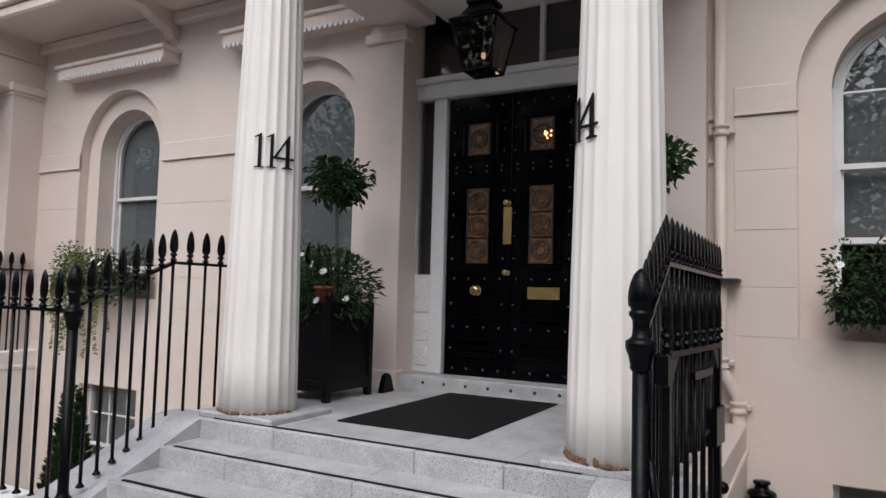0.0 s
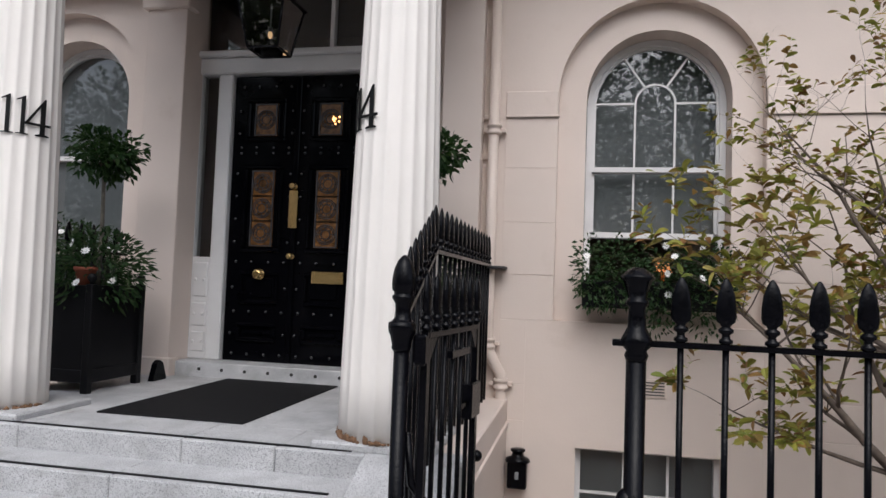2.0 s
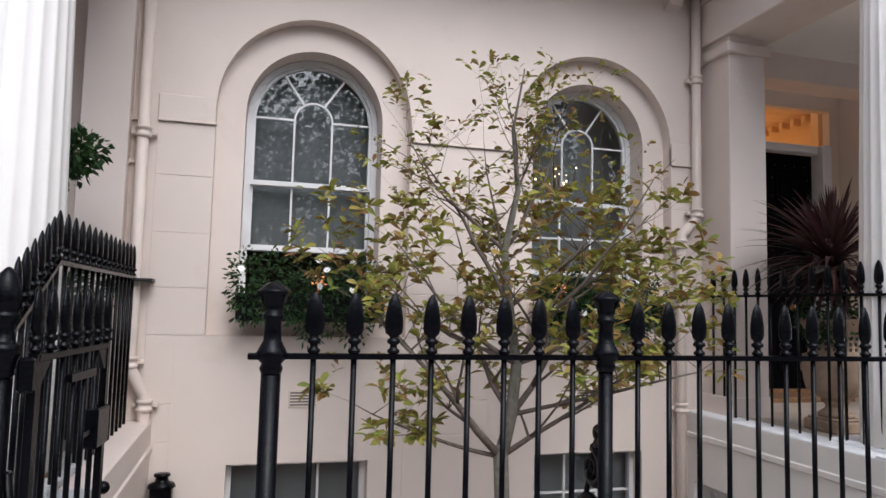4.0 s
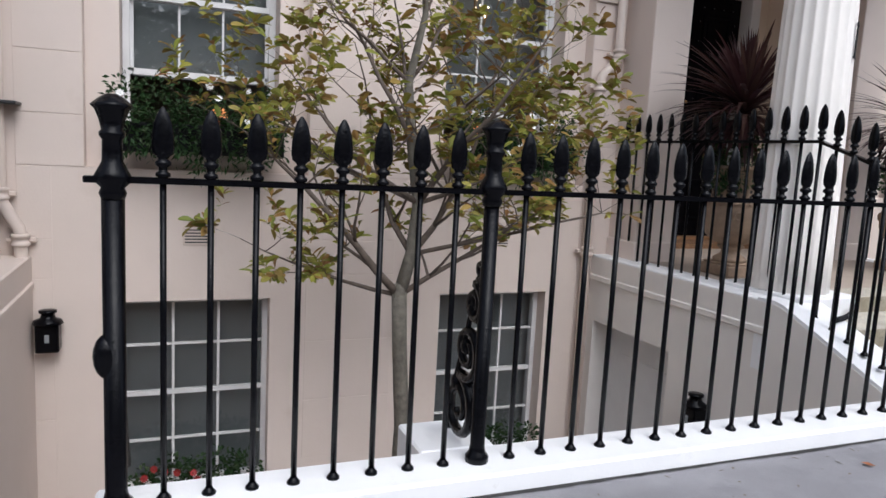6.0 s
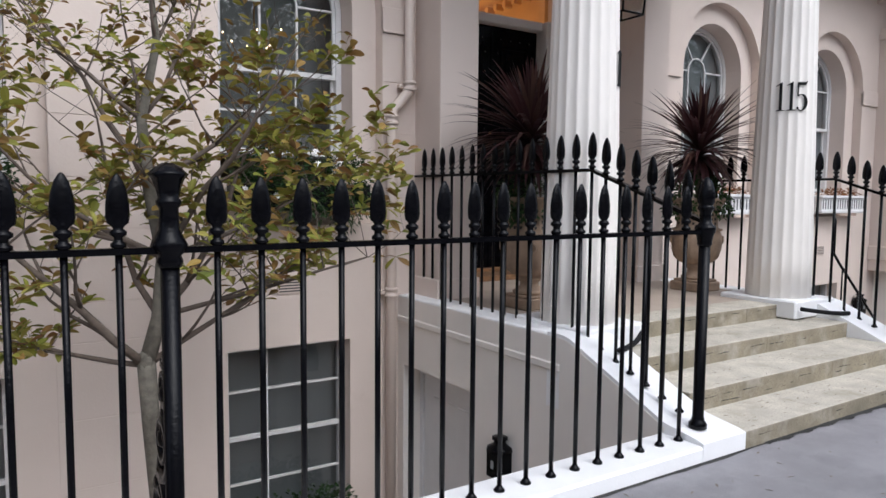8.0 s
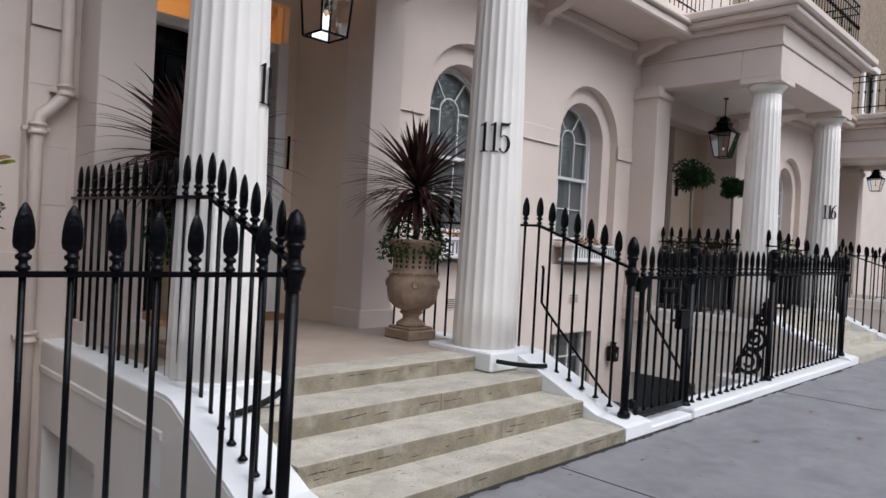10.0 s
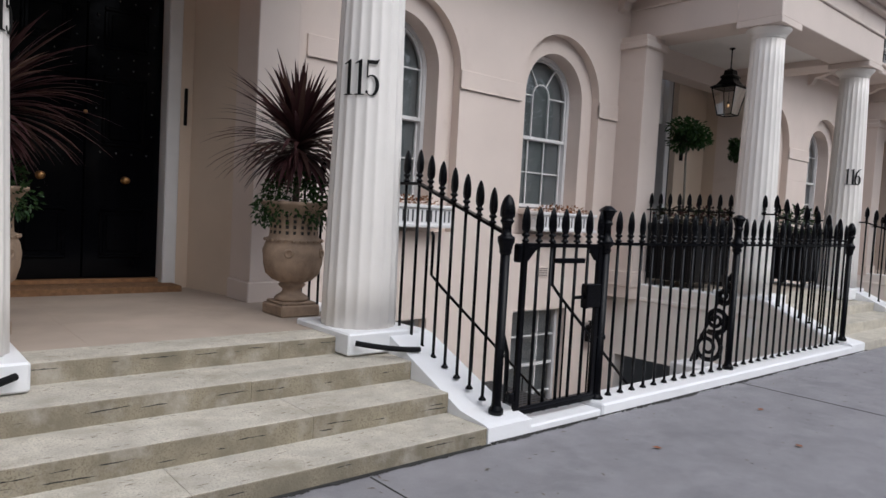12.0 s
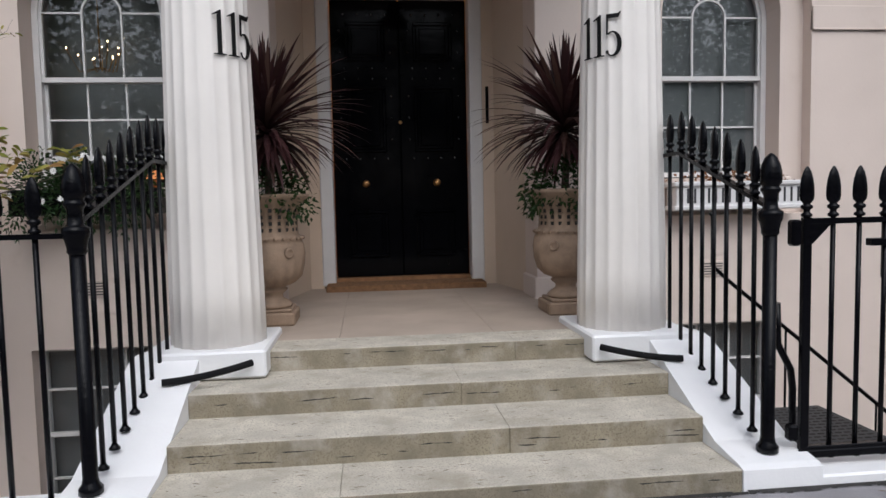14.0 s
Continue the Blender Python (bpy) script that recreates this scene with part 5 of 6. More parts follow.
# curved black bars at the column plinths
for x0_, x1_ in ((5.72, 6.22), (9.0, 8.52)):
    pts = [(x0_ + (x1_ - x0_) * i / 12, 3.99 + .22 * (i / 12) - .03 * math.sin(math.pi * i / 12), .482 + .05 * (i / 12) ** 1.8) for i in range(13)]
    t = part("boot_scraper", Mesh().tube(pts, .022, 8), RUBBER, None, "curved black bar fixed in front of the column plinth", "", "boot scraper")
    tagged(t, group="curved bars at the plinths")
# pilaster, string and stair railing of the house before the first
t = thing("porch_pilaster", (-11.1, F, .3), "cream stucco pilaster of the neighbouring porch", "pilaster", kind="structure")
part("shaft", Mesh().cbox(-.36, .36, -.5, .2, 0, 4.52, .008), STUCCO, t)
part("cap", Mesh().cbox(-.42, .42, -.56, 0, 4.36, 4.5, .015).cbox(-.39, .39, -.53, 0, 4.30, 4.36, .01), STUCCO, t)
flank(-11.0, -10.55, WHITE, side=-1)
stair_rail(-10.75, -10.7)

# ---- drainpipes and fittings ----
def drainpipe(pts, collars, r=.052, label="cream painted iron drainpipe fixed to the wall"):
    p0 = pts[-1]
    t = thing("drainpipe", p0, label, "drainpipe", "drainpipes")

    def rel(p):
        return tuple(Vector(p) - Vector(p0))
    part("pipe", Mesh().tube([rel(p) for p in pts], r, 14), PIPE, t)
    for c in collars:
        q = rel(c)
        part("collar", Mesh().lathe([(r + .004, -.05), (r + .02, -.045), (r + .02, -.02), (r + .008, -.015), (r + .008, .02), (r + .02, .025), (r + .02, .05), (r + .004, .055)], 16, *q), PIPE, t)
        part("lug", Mesh().cbox(q[0] - .11, q[0] + .11, q[1] + .02, q[1] + .08, q[2] - .02, q[2] + .02, .006), PIPE, t)
    return t


drainpipe([(-.31, 6.8, 5.5), (-.30, 6.8, 1.1), (-.29, 6.8, 1.02), (-.22, 6.8, .88), (-.17, 6.8, .80), (-.16, 6.8, .72), (-.16, 6.8, -2.6)], [(-.30, 6.8, 3.16), (-.30, 6.8, 1.08), (-.16, 6.8, .70)])
drainpipe([(5.52, 6.8, 5.5), (5.52, 6.8, 2.78), (5.50, 6.8, 2.70), (5.40, 6.8, 2.58), (5.33, 6.8, 2.52), (5.31, 6.8, 2.42), (5.31, 6.8, -2.6)], [(5.52, 6.8, 4.3), (5.52, 6.8, 2.76), (5.31, 6.8, 2.40), (5.31, 6.8, .6)])
drainpipe([(-.46, 6.84, 5.5), (-.46, 6.84, -2.6)], [(-.46, 6.84, 3.3), (-.46, 6.84, 2.9)], .03, "thin cream painted waste pipe beside the drainpipe")
part("pipe_shelf", Mesh().cbox(-.46, -.14, 6.66, 6.9, 1.80, 1.825, .005), DARKGREY, None, "small rusty ledge plate on the drainpipe", "", "ledge")


def wall_lamp(x, y, z, nx=0.0):
    t = thing("wall_lamp", (x, y, z), "black metal lantern fixed to the basement wall", "lamp", "area lamps")
    part("body", Mesh().cbox(-.09, .09, -.19, -.03, -.16, .08, .012), IRON, t)
    part("cap", Mesh().lathe([(.12, .08), (.11, .11), (.06, .13), (.05, .17), (.07, .175), (.07, .195), (.02, .2)], 10, 0, -.11, 0), IRON, t)
    part("lamp_window", Mesh().cbox(-.018, .018, -.196, -.18, -.07, .0, .004), BLIND, t, "small frosted window")
    part("bracket", Mesh().box(-.02, .02, -.04, .0, -.05, .05), IRON, t)
    t.rotation_euler = (0, 0, nx)
    return t


wall_lamp(.025, F, -.09)
wall_lamp(5.5, 5.0, -.62, radians(-90))
wall_lamp(15.0, F, -.3)

# ---- lanterns ----
def lantern(x, y, z, wb, wt, h, top, label):
    """A tapering four-sided glazed lantern hung on a rod."""
    t = thing("hanging_lantern", (x, y, z), label, "lantern", "porch lanterns")
    b, u = wb / 2, wt / 2
    for sx, sy in ((-1, -1), (1, -1), (1, 1), (-1, 1)):
        part("corner_bar", Mesh().tube([(sx * b, sy * b, 0), (sx * u, sy * u, h)], .011, 4), IRON, t)
    for s, zz in ((b, 0.0), (u, h)):
        m = Mesh()
        for p, q in (((-s, -s), (s, -s)), ((s, -s), (s, s)), ((s, s), (-s, s)), ((-s, s), (-s, -s))):
            m.tube([(*p, zz), (*q, zz)], .012, 4)
        part("ring", m, IRON, t)
    for a in range(4):
        c, s_ = round(math.cos(a * math.pi / 2)), round(math.sin(a * math.pi / 2))
        q = [(-b, -b, 0), (b, -b, 0), (u, -u, h), (-u, -u, h)]
        g = part("pane", Mesh().add([(px * c - py * s_, px * s_ + py * c, pz) for px, py, pz in q], [(0, 1, 2, 3)]), LANTERNGLASS, t)
        g.visible_shadow = False
    r2 = math.sqrt(2)
    part("roof", Mesh().lathe([(u * r2 * 1.12, h), (u * r2 * 1.1, h + .02), (u * r2 * .75, h + .07), (u * r2 * .55, h + .14), (u * r2 * .5, h + .17), (u * r2 * .58, h + .18), (u * r2 * .58, h + .21), (u * r2 * .4, h + .25), (u * r2 * .35, h + .32), (.02, h + .36)], 4, turn=math.pi / 4, smooth=False), IRON, t)
    part("rod", Mesh().tube([(0, 0, h + .34), (0, 0, top - z)], .012, 6).lathe([(.05, top - z - .02), (.05, top - z)], 10), IRON, t)
    part("lamp_holder", Mesh().lathe([(.02, h * .42), (.024, h * .5), (.012, h * .52)], 8).tube([(0, 0, h * .5), (0, 0, h)], .006, 5), DARKGREY, t)
    part("bulb", Mesh().ball((0, 0, h * .36), .02, .02, .035, 8), BULB, t, "small warm glowing bulb")
    return t


lantern(-2.12, 5.6, 3.58, .27, .42, .42, 4.82, "black four-sided glazed lantern hanging in the porch")
lantern(7.42, 5.65, 3.52, .30, .38, .62, 4.82, "black glazed lantern hanging in the porch")
lantern(17.5, 6.0, 3.62, .26, .44, .48, 4.82, "black tapering glazed lantern hanging in the next porch")
lantern(29.6, 6.0, 4.0, .26, .42, .4, 4.82, "black tapering glazed lantern hanging in a farther porch")
part("bell_plate", Mesh().cbox(8.365, 8.40, 7.695, 7.718, 2.42, 2.84, .005), IRON, None, "slim black bell plate on the porch wall", "", "bell plate")

# ---- planting helpers ----
def bush(m, c, rx, ry, rz, n, size, rand, spread=.35, flat=.6):
    """Leaves scattered through an uneven ellipsoid shell."""
    for _ in range(n):
        v = Vector((rand.gauss(0, 1), rand.gauss(0, 1), rand.gauss(0, 1))).normalized()
        lump = 1 + .14 * math.sin(5 * v.x + c[0] * 3) * math.cos(4 * v.y + 2 * v.z)
        k = (1 - spread * rand.random() ** 1.6) * lump
        p = (c[0] + v.x * rx * k, c[1] + v.y * ry * k, c[2] + v.z * rz * k)
        d = v + Vector((rand.uniform(-.8, .8), rand.uniform(-.8, .8), rand.uniform(-.7, .5)))
        m.leaf(p, d, size * rand.uniform(.7, 1.3), size * flat * rand.uniform(.7, 1.2), .15, rand.uniform(-1.2, 1.2))


def flowers(t, pts, r, material=FLOWER, label="small white flower"):
    m = Mesh()
    for i in range(9):
        a = 2 * math.pi * i / 9
        m.leaf((r * .15 * math.cos(a), r * .15 * math.sin(a), 0), (math.cos(a), math.sin(a), .15), r, r * .55, -.03)
    m.ball((0, 0, .004), r * .22, r * .22, r * .12, 5)
    me = m.data("flower", material)
    for p in pts:
        o = piece("flower", me, p, t)
        o.rotation_euler = (radians(rnd.uniform(50, 95)), 0, rnd.uniform(-.6, .6))


# ---- black planters with topiary ----
def versailles(x, y, z, w, h):
    t = thing("square_planter", (x, y, z), "black painted square wooden planter with ball finials", "planter", "black planters")
    a = w / 2
    for sx in (-1, 1):
        for sy in (-1, 1):
            part("corner_post", Mesh().cbox(sx * a - .035, sx * a + .035, sy * a - .035, sy * a + .035, 0, h, .006), PLANTERMAT, t)
            part("ball_finial", Mesh().lathe([(.02, h), (.02, h + .02), (.038, h + .04), (.042, h + .06), (.034, h + .085), (.01, h + .095)], 12, sx * a, sy * a, 0), PLANTERMAT, t)
    for s in (-1, 1):
        part("side_panel", Mesh().cbox(-a + .03, a - .03, s * a - .018, s * a + .018, .12, h - .03, .004), PLANTERMAT, t)
        part("side_panel", Mesh().cbox(s * a - .018, s * a + .018, -a + .03, a - .03, .12, h - .03, .004), PLANTERMAT, t)
        for z0, z1 in ((.09, .2), (h - .12, h - .01)):
            part("rail", Mesh().cbox(-a + .03, a - .03, s * a - .03, s * a + .03, z0, z1, .005), PLANTERMAT, t)
            part("rail", Mesh().cbox(s * a - .03, s * a + .03, -a + .03, a - .03, z0, z1, .005), PLANTERMAT, t)
    part("soil", Mesh().box(-a + .02, a - .02, -a + .02, a - .02, h - .1, h - .06), SOIL, t)
    return t


def topiary(x, y, z, head_z, r, rand, label, under=True, n=900):
    t = thing("topiary_tree", (x, y, z), label, "topiary", "topiary trees")
    part("trunk", Mesh().tube([(0, 0, 0), (.01, 0, head_z * .4), (-.01, .01, head_z * .75), (0, 0, head_z)], [.022, .02, .018, .014], 8), BARK, t)
    br = Mesh()
    for i in range(9):
        a = i * 2.4
        br.tube([(0, 0, head_z - r * .5), (r * .4 * math.cos(a), r * .4 * math.sin(a), head_z), (r * .75 * math.cos(a), r * .75 * math.sin(a), head_z + r * .3 * math.sin(i))], [.01, .007, .004], 5)
    part("branch", br, TWIG, t)
    m = Mesh()
    for i in range(9):
        a, q = i * 2.4, r * (.34 + .12 * (i % 3))
        bush(m, (q * math.cos(a), q * math.sin(a), head_z + r * .38 * math.sin(i * 1.9)), r * .6, r * .6, r * .45, n // 7, .075, rand, .7, .6)
    part("crown", m, BOXLEAF, t, kind="")
    if under:
        u = Mesh()
        bush(u, (0, 0, .18), .43, .43, .40, 1500, .10, rand, .65, .3)
        part("underplanting", u, BEDLEAF, t, "leafy bedding plants below the stem", "stuff")
        flowers(t, [(-.2, -.34, .38), (-.05, -.3, .43), (.14, -.36, .36), (.3, -.2, .1), (.1, -.4, .08)], .04)
    return t


for x in (-3.97, -0.74):
    versailles(x, 5.83, .57, .68, .95)
    topiary(x + (.13 if x < -2 else -.02), 5.83, 1.45, 1.28, .31, random.Random(int(x * 10)), "clipped lollipop topiary above leafy bedding in a black planter")
part("plant_pot", Mesh().lathe([(.06, 0), (.09, .14), (.1, .14), (.1, .17), (.08, .17)], 14, -3.75, 5.55, 1.50), mat("terracotta", (0.32, 0.09, 0.05), 0.8, var=0.2, scale=15), None, "small red terracotta pot among the planter's bedding", "", "pot")
part("door_stop", Mesh().prism([(6.32, .57), (6.54, .57), (6.54, .59), (6.48, .74), (6.43, .77), (6.38, .74)], 0, -3.60, -3.54), IRON, None, "black cast iron boot scraper by the pilaster", "", "boot scraper")
for x, y, s, w_, head, r in ((16.4, 6.1, 3, 1.05, 1.58, .33), (17.75, 6.1, 4, 1.05, 1.52, .24)):
    versailles(x, y, .57, w_, 1.05)
    topiary(x if s == 3 else x + .62, y, 1.56, head, r, random.Random(s), "clipped lollipop topiary in a black planter in the next porch", False, 1500)
    m = Mesh()
    bush(m, (0, 0, .08), .54, .54, .24, 620, .09, random.Random(s + 9), .7)
    ob = part("planter_bedding", m, RUSSETLEAF, None, "dark reddish bedding filling a black planter", "stuff", "plant")
    ob.location = (x, y, 1.6)
versailles(19.3, 5.35, .57, .62, 1.0)
m = Mesh()
bush(m, (0, 0, .18), .36, .36, .34, 620, .08, random.Random(77), .7)
ob = part("planter_shrub", m, BOXLEAF, None, "rounded dark evergreen shrub in a black planter", "", "shrub")
ob.location = (19.3, 5.35, 1.54)
for x, z in ((16.75, 2.62), (18.3, 2.9)):
    part("bell_plate", Mesh().cbox(x - .05, x + .05, 7.325, 7.358, z, z + .4, .006), IRON, None, "slim black bell plate on the porch wall", "", "bell plate")

# ---- urns with cordylines ----
def urn(x, y, rand):
    t = thing("stone_urn", (x, y, .55), "weathered buff terracotta urn on a square foot", "urn", "porch urns")
    part("foot", Mesh().cbox(-.185, .185, -.185, .185, 0, .10, .012).cbox(-.16, .16, -.16, .16, .10, .125, .008), URNSTONE, t)
    prof = [(.14, .125), (.15, .15), (.13, .17), (.085, .20), (.08, .23), (.11, .255), (.12, .27), (.10, .285), (.17, .315), (.225, .37), (.253, .45), (.262, .55), (.25, .62), (.235, .655), (.245, .665), (.235, .68), (.215, .695),
            (.205, .74), (.205, .80), (.22, .87), (.25, .93), (.275, .965), (.295, .985), (.295, 1.005), (.27, 1.01), (.25, .97)]

    def gad(a, r, z):
        if .29 < z < .40:
            return r * (1 + .035 * math.cos(16 * a))
        if .70 < z < .93:
            return r * (1 + .03 * (1 if math.cos(20 * a) > 0 else -1))
        if z > .98:
            return r * (1 + .025 * math.cos(18 * a))
        return r
    part("body", Mesh().lathe(prof, 80, ripple=gad), URNSTONE, t)
    bead = Mesh().ball((0, 0, 0), .014, .014, .014, 5).data("bead", URNSTONE)
    for i in range(24):
        a = 2 * math.pi * i / 24
        piece("bead", bead, (.248 * math.cos(a), .248 * math.sin(a), .668), t)
    for a in (-2.2, -.9, .7, 2.3):
        m = Mesh().lathe([(.045, 0), (.04, .015), (.025, .02), (.02, .005)], 12)
        c, s = math.cos(a), math.sin(a)
        m.v = [(c * (.255 + pz) - s * px, s * (.255 + pz) + c * px, .56 + py) for px, py, pz in m.v]
        part("rosette", m, URNSTONE, t, "small round boss")
    hole_ = Mesh().box(-.012, .012, -.006, .003, -.014, .014).data("neck_hole", EARTHY)
    for i in range(20):
        a = 2 * math.pi * (i + .5) / 20
        for z_ in (.735, .785, .835, .885):
            rr = .202 + max(0, z_ - .80) * .30
            piece("neck_hole", hole_, (rr * math.cos(a), rr * math.sin(a), z_), t, a + math.pi / 2)
    part("soil", Mesh().lathe([(.25, .93), (.25, .95)], 20), SOIL, t)
    t.scale = (1.08, 1.08, 1.06)
    return t


def blade(m, p, az, el, length, width, sag, seg=7):
    """One strap leaf that arches over under its weight."""
    d = Vector((math.cos(az) * math.cos(el), math.sin(az) * math.cos(el), math.sin(el)))
    side = Vector((-math.sin(az), math.cos(az), 0))
    vs, fs = [], []
    q = Vector(p)
    for i in range(seg + 1):
        u = i / seg
        w = width * (.55 + 1.2 * u) if u < .35 else width * (1 - ((u - .35) / .65) ** 1.5) + .002
        vs += [tuple(q - side * w / 2 + Vector((0, 0, w * .12))), tuple(q), tuple(q + side * w / 2 + Vector((0, 0, w * .12)))]
        q = q + d * length / seg
        d = (d + Vector((0, 0, -sag / seg * (.5 + u)))).normalized()
    for i in range(seg):
        a = 3 * i
        fs += [(a, a + 1, a + 4, a + 3), (a + 1, a + 2, a + 5, a + 4)]
    m.add(vs, fs)


def cordyline(x, y, z, rand):
    t = thing("cordyline", (x, y, z), "dark purple cordyline with arching strap leaves in an urn", "plant", "cordylines")
    part("trunk", Mesh().tube([(0, 0, 0), (.01, 0, .3), (0, .01, .68)], [.035, .03, .024], 8), TWIG, t)
    m = Mesh()
    for i in range(290):
        u = i / 290
        el = radians(88 - 118 * u ** .95 + rand.uniform(-9, 9))
        L = rand.uniform(.58, .82) * (1.2 if .25 < u < .75 else .86)
        blade(m, (0, 0, .70 - .2 * u), i * 2.39996 + rand.uniform(-.3, .3), el, L, rand.uniform(.042, .062), .12 + 1.2 * u + rand.uniform(0, .3))
    part("leaves", m, CORDYLEAF, t)
    b = Mesh()
    bush(b, (0, 0, .08), .33, .33, .26, 900, .055, rand, .6)
    for k in range(7):
        a = rand.uniform(0, 6.28)
        bush(b, (.31 * math.cos(a), .31 * math.sin(a), -.04), .08, .08, .14, 70, .045, rand, .7)
    part("underplanting", b, BOXLEAF, t, "small dark green trailing plants", "stuff")
    return t


for x, s in ((6.17, 5), (8.68, 6)):
    urn(x, 5.58, random.Random(s))
    cordyline(x, 5.58, 1.56, random.Random(s))

# ---- window boxes ----
def window_box(cx, w, kind_, rand, z=1.47):
    if kind_ == "white":
        t = thing("window_box", (cx, 6.76, z - .1), "white slotted window box under the sash window", "window box", "window boxes")
        part("trough", Mesh().cbox(-w / 2, w / 2, -.12, .12, .03, .27, .01).cbox(-w / 2 - .03, w / 2 + .03, -.15, .14, .25, .30, .01).cbox(-w / 2 - .03, w / 2 + .03, -.15, .14, 0, .05, .01), JOINERY, t)
        n = int(w / .075)
        for i in range(n):
            part("slot", Mesh().box(-w / 2 + .05 + i * (w - .1) / (n - 1) - .012, -w / 2 + .05 + i * (w - .1) / (n - 1) + .012, -.1225, -.115, .075, .23), DARKGREY, t, "dark slot")
        m = Mesh()
        bush(m, (0, 0, .32), w / 2 - .04, .12, .09, 420, .05, rand, .8)
        part("bedding", m, DRIED, t, "russet dried bedding plants", "stuff")
        return t
    t = thing("window_box", (cx, 6.75, z), "dark window box crowded with green plants and white flowers" if kind_ == "green" else "window box with pale trailing ivy", "window box", "window boxes")
    part("trough", Mesh().cbox(-w / 2, w / 2, -.13, .14, 0, .25, .012), PLANTERMAT, t)
    m = Mesh()
    for i in range(7):
        bush(m, (-w / 2 + w * (i + .5) / 7 + rand.uniform(-.05, .05), -.04, .30 + rand.uniform(-.05, .1)), w / 8.5, .2, .27 + rand.uniform(-.04, .07), 330, .06, rand, .6, .45)
        bush(m, (-w / 2 + w * (i + .5) / 7, -.17, .1 + rand.uniform(-.1, .08)), w / 9, .09, .24, 170, .055, rand, .8, .45)
    part("bedding", m, BEDLEAF, t, "dense green bedding plants", "stuff")
    if kind_ == "ivy":
        v = Mesh()
        for i in range(30):
            x0 = -w / 2 + w * rand.random() ** 1.4
            L = rand.uniform(.3, 1.25) if i % 3 else rand.uniform(.2, .5)
            for k in range(int(L / .02)):
                u = k * .02
                v.leaf((x0 + .05 * math.sin(u * 7 + i), -.18 - .02 * math.sin(u * 5), .22 - u), (rand.uniform(-1, 1), -.7, rand.uniform(-.6, .2)), .065, .05, .1, rand.uniform(-1, 1))
        bush(v, (-w * .2, -.14, .24), w * .36, .18, .3, 700, .06, rand, .7, .7)
        part("trailing_ivy", v, IVYLEAF, t, "pale variegated trailing ivy")
    flowers(t, [(rand.uniform(-w / 2, w / 2), -.2 - rand.random() * .05, rand.uniform(.12, .58)) for _ in range(8)], .034)
    return t


window_box(WIN["C"], 1.36, "green", random.Random(21))
window_box(WIN["D"], 1.36, "green", random.Random(22))
window_box(WIN["A"], 1.4, "white", random.Random(23), 1.48)
window_box(WIN["B"], 1.4, "white", random.Random(24), 1.48)
window_box(WIN["E"] - .05, 1.75, "ivy", random.Random(25), 1.55)
window_box(WIN["G"], 1.4, "green", random.Random(26), 1.55)
for cx, s, fl in ((1.22, 31, True), (4.25, 32, False)):
    t = thing("window_box", (cx, 6.74, -1.80), "dark basement window box with leafy plants" + (" and red flowers" if fl else ""), "window box", "window boxes")
    part("trough", Mesh().cbox(-.55, .55, -.14, .13, 0, .2, .01), PLANTERMAT, t)
    m = Mesh()
    r_ = random.Random(s)
    for i in range(5):
        bush(m, (-.42 + i * .21, -.03, .3 + r_.uniform(-.05, .06)), .16, .17, .22, 240, .06, r_, .7, .6)
    part("bedding", m, BEDLEAF, t, "", "stuff")
    if fl:
        flowers(t, [(r_.uniform(-.5, .5), -.17, r_.uniform(.25, .5)) for _ in range(9)], .035, REDFLOWER)

# blind boxes over the windows of the first house
for cx in (WIN["E"], WIN["G"]):
    t = thing("blind_box", (cx, F, 4.75), "cream painted blind box with scalloped edge above the window", "blind box", "blind boxes")
    part("box", Mesh().cbox(-1.2, 1.2, -.30, 0, .06, .22, .012).cbox(-1.24, 1.24, -.34, 0, .20, .26, .012), STUCCO, t)
    m = Mesh()
    for i in range(30):
        x0 = -1.18 + i * 2.36 / 30
        m.prism([(x0, .07), (x0 + .075, .07), (x0 + .06, .025), (x0 + .0375, .012), (x0 + .015, .025)], 1, -.30, -.285)
    part("scalloped_edge", m, JOINERY, t, "scalloped valance edge")

# conical evergreen in the first area
t = thing("conical_evergreen", (-5.35, 4.1, -2.6), "tall dark conical evergreen rising from the area", "shrub")
part("trunk", Mesh().tube([(0, 0, 0), (0, 0, 2.4)], .05, 8), BARK, t)
m = Mesh()
r_ = random.Random(40)
m.lathe([(.42, .6), (.36, 1.4), (.22, 2.3), (.08, 3.0), (.01, 3.2)], 12)
for i in range(5200):
    u = r_.random() ** .7
    rad = .5 * u * (0.75 + .3 * r_.random()) + .02
    a = r_.uniform(0, 6.283)
    m.leaf((rad * math.cos(a), rad * math.sin(a), 3.3 - 2.6 * u), (math.cos(a), math.sin(a), .6), .075, .035, 0, r_.uniform(-1, 1))
part("crown", m, BOXLEAF, t)

# ---- the small tree in the area ----
tr = thing("magnolia_tree", (2.72, 5.3, -2.6), "slender tree with sparse yellow-green autumn leaves in the area", "tree")
trunk, twigs, leaves = Mesh(), Mesh(), Mesh()
R = random.Random(11)
pts = [(-.04, 0, 0), (-.03, .02, 1.0), (.0, .0, 2.0), (-.05, 0, 2.7), (-.07, 0, 3.1)]
trunk.tube(pts, [.075, .065, .06, .058, .06], 12)
trunk.ball((-.07, 0, 3.1), .062, .062, .09, 8)


def inside(p):
    """Whether a place lies in the tree's uneven, upright crown."""
    x, y, z = p[0] - .12, p[1], p[2] - 4.5
    return (x / 1.98) ** 2 + (y / 1.35) ** 2 + (z / 1.9) ** 2 < 1.0


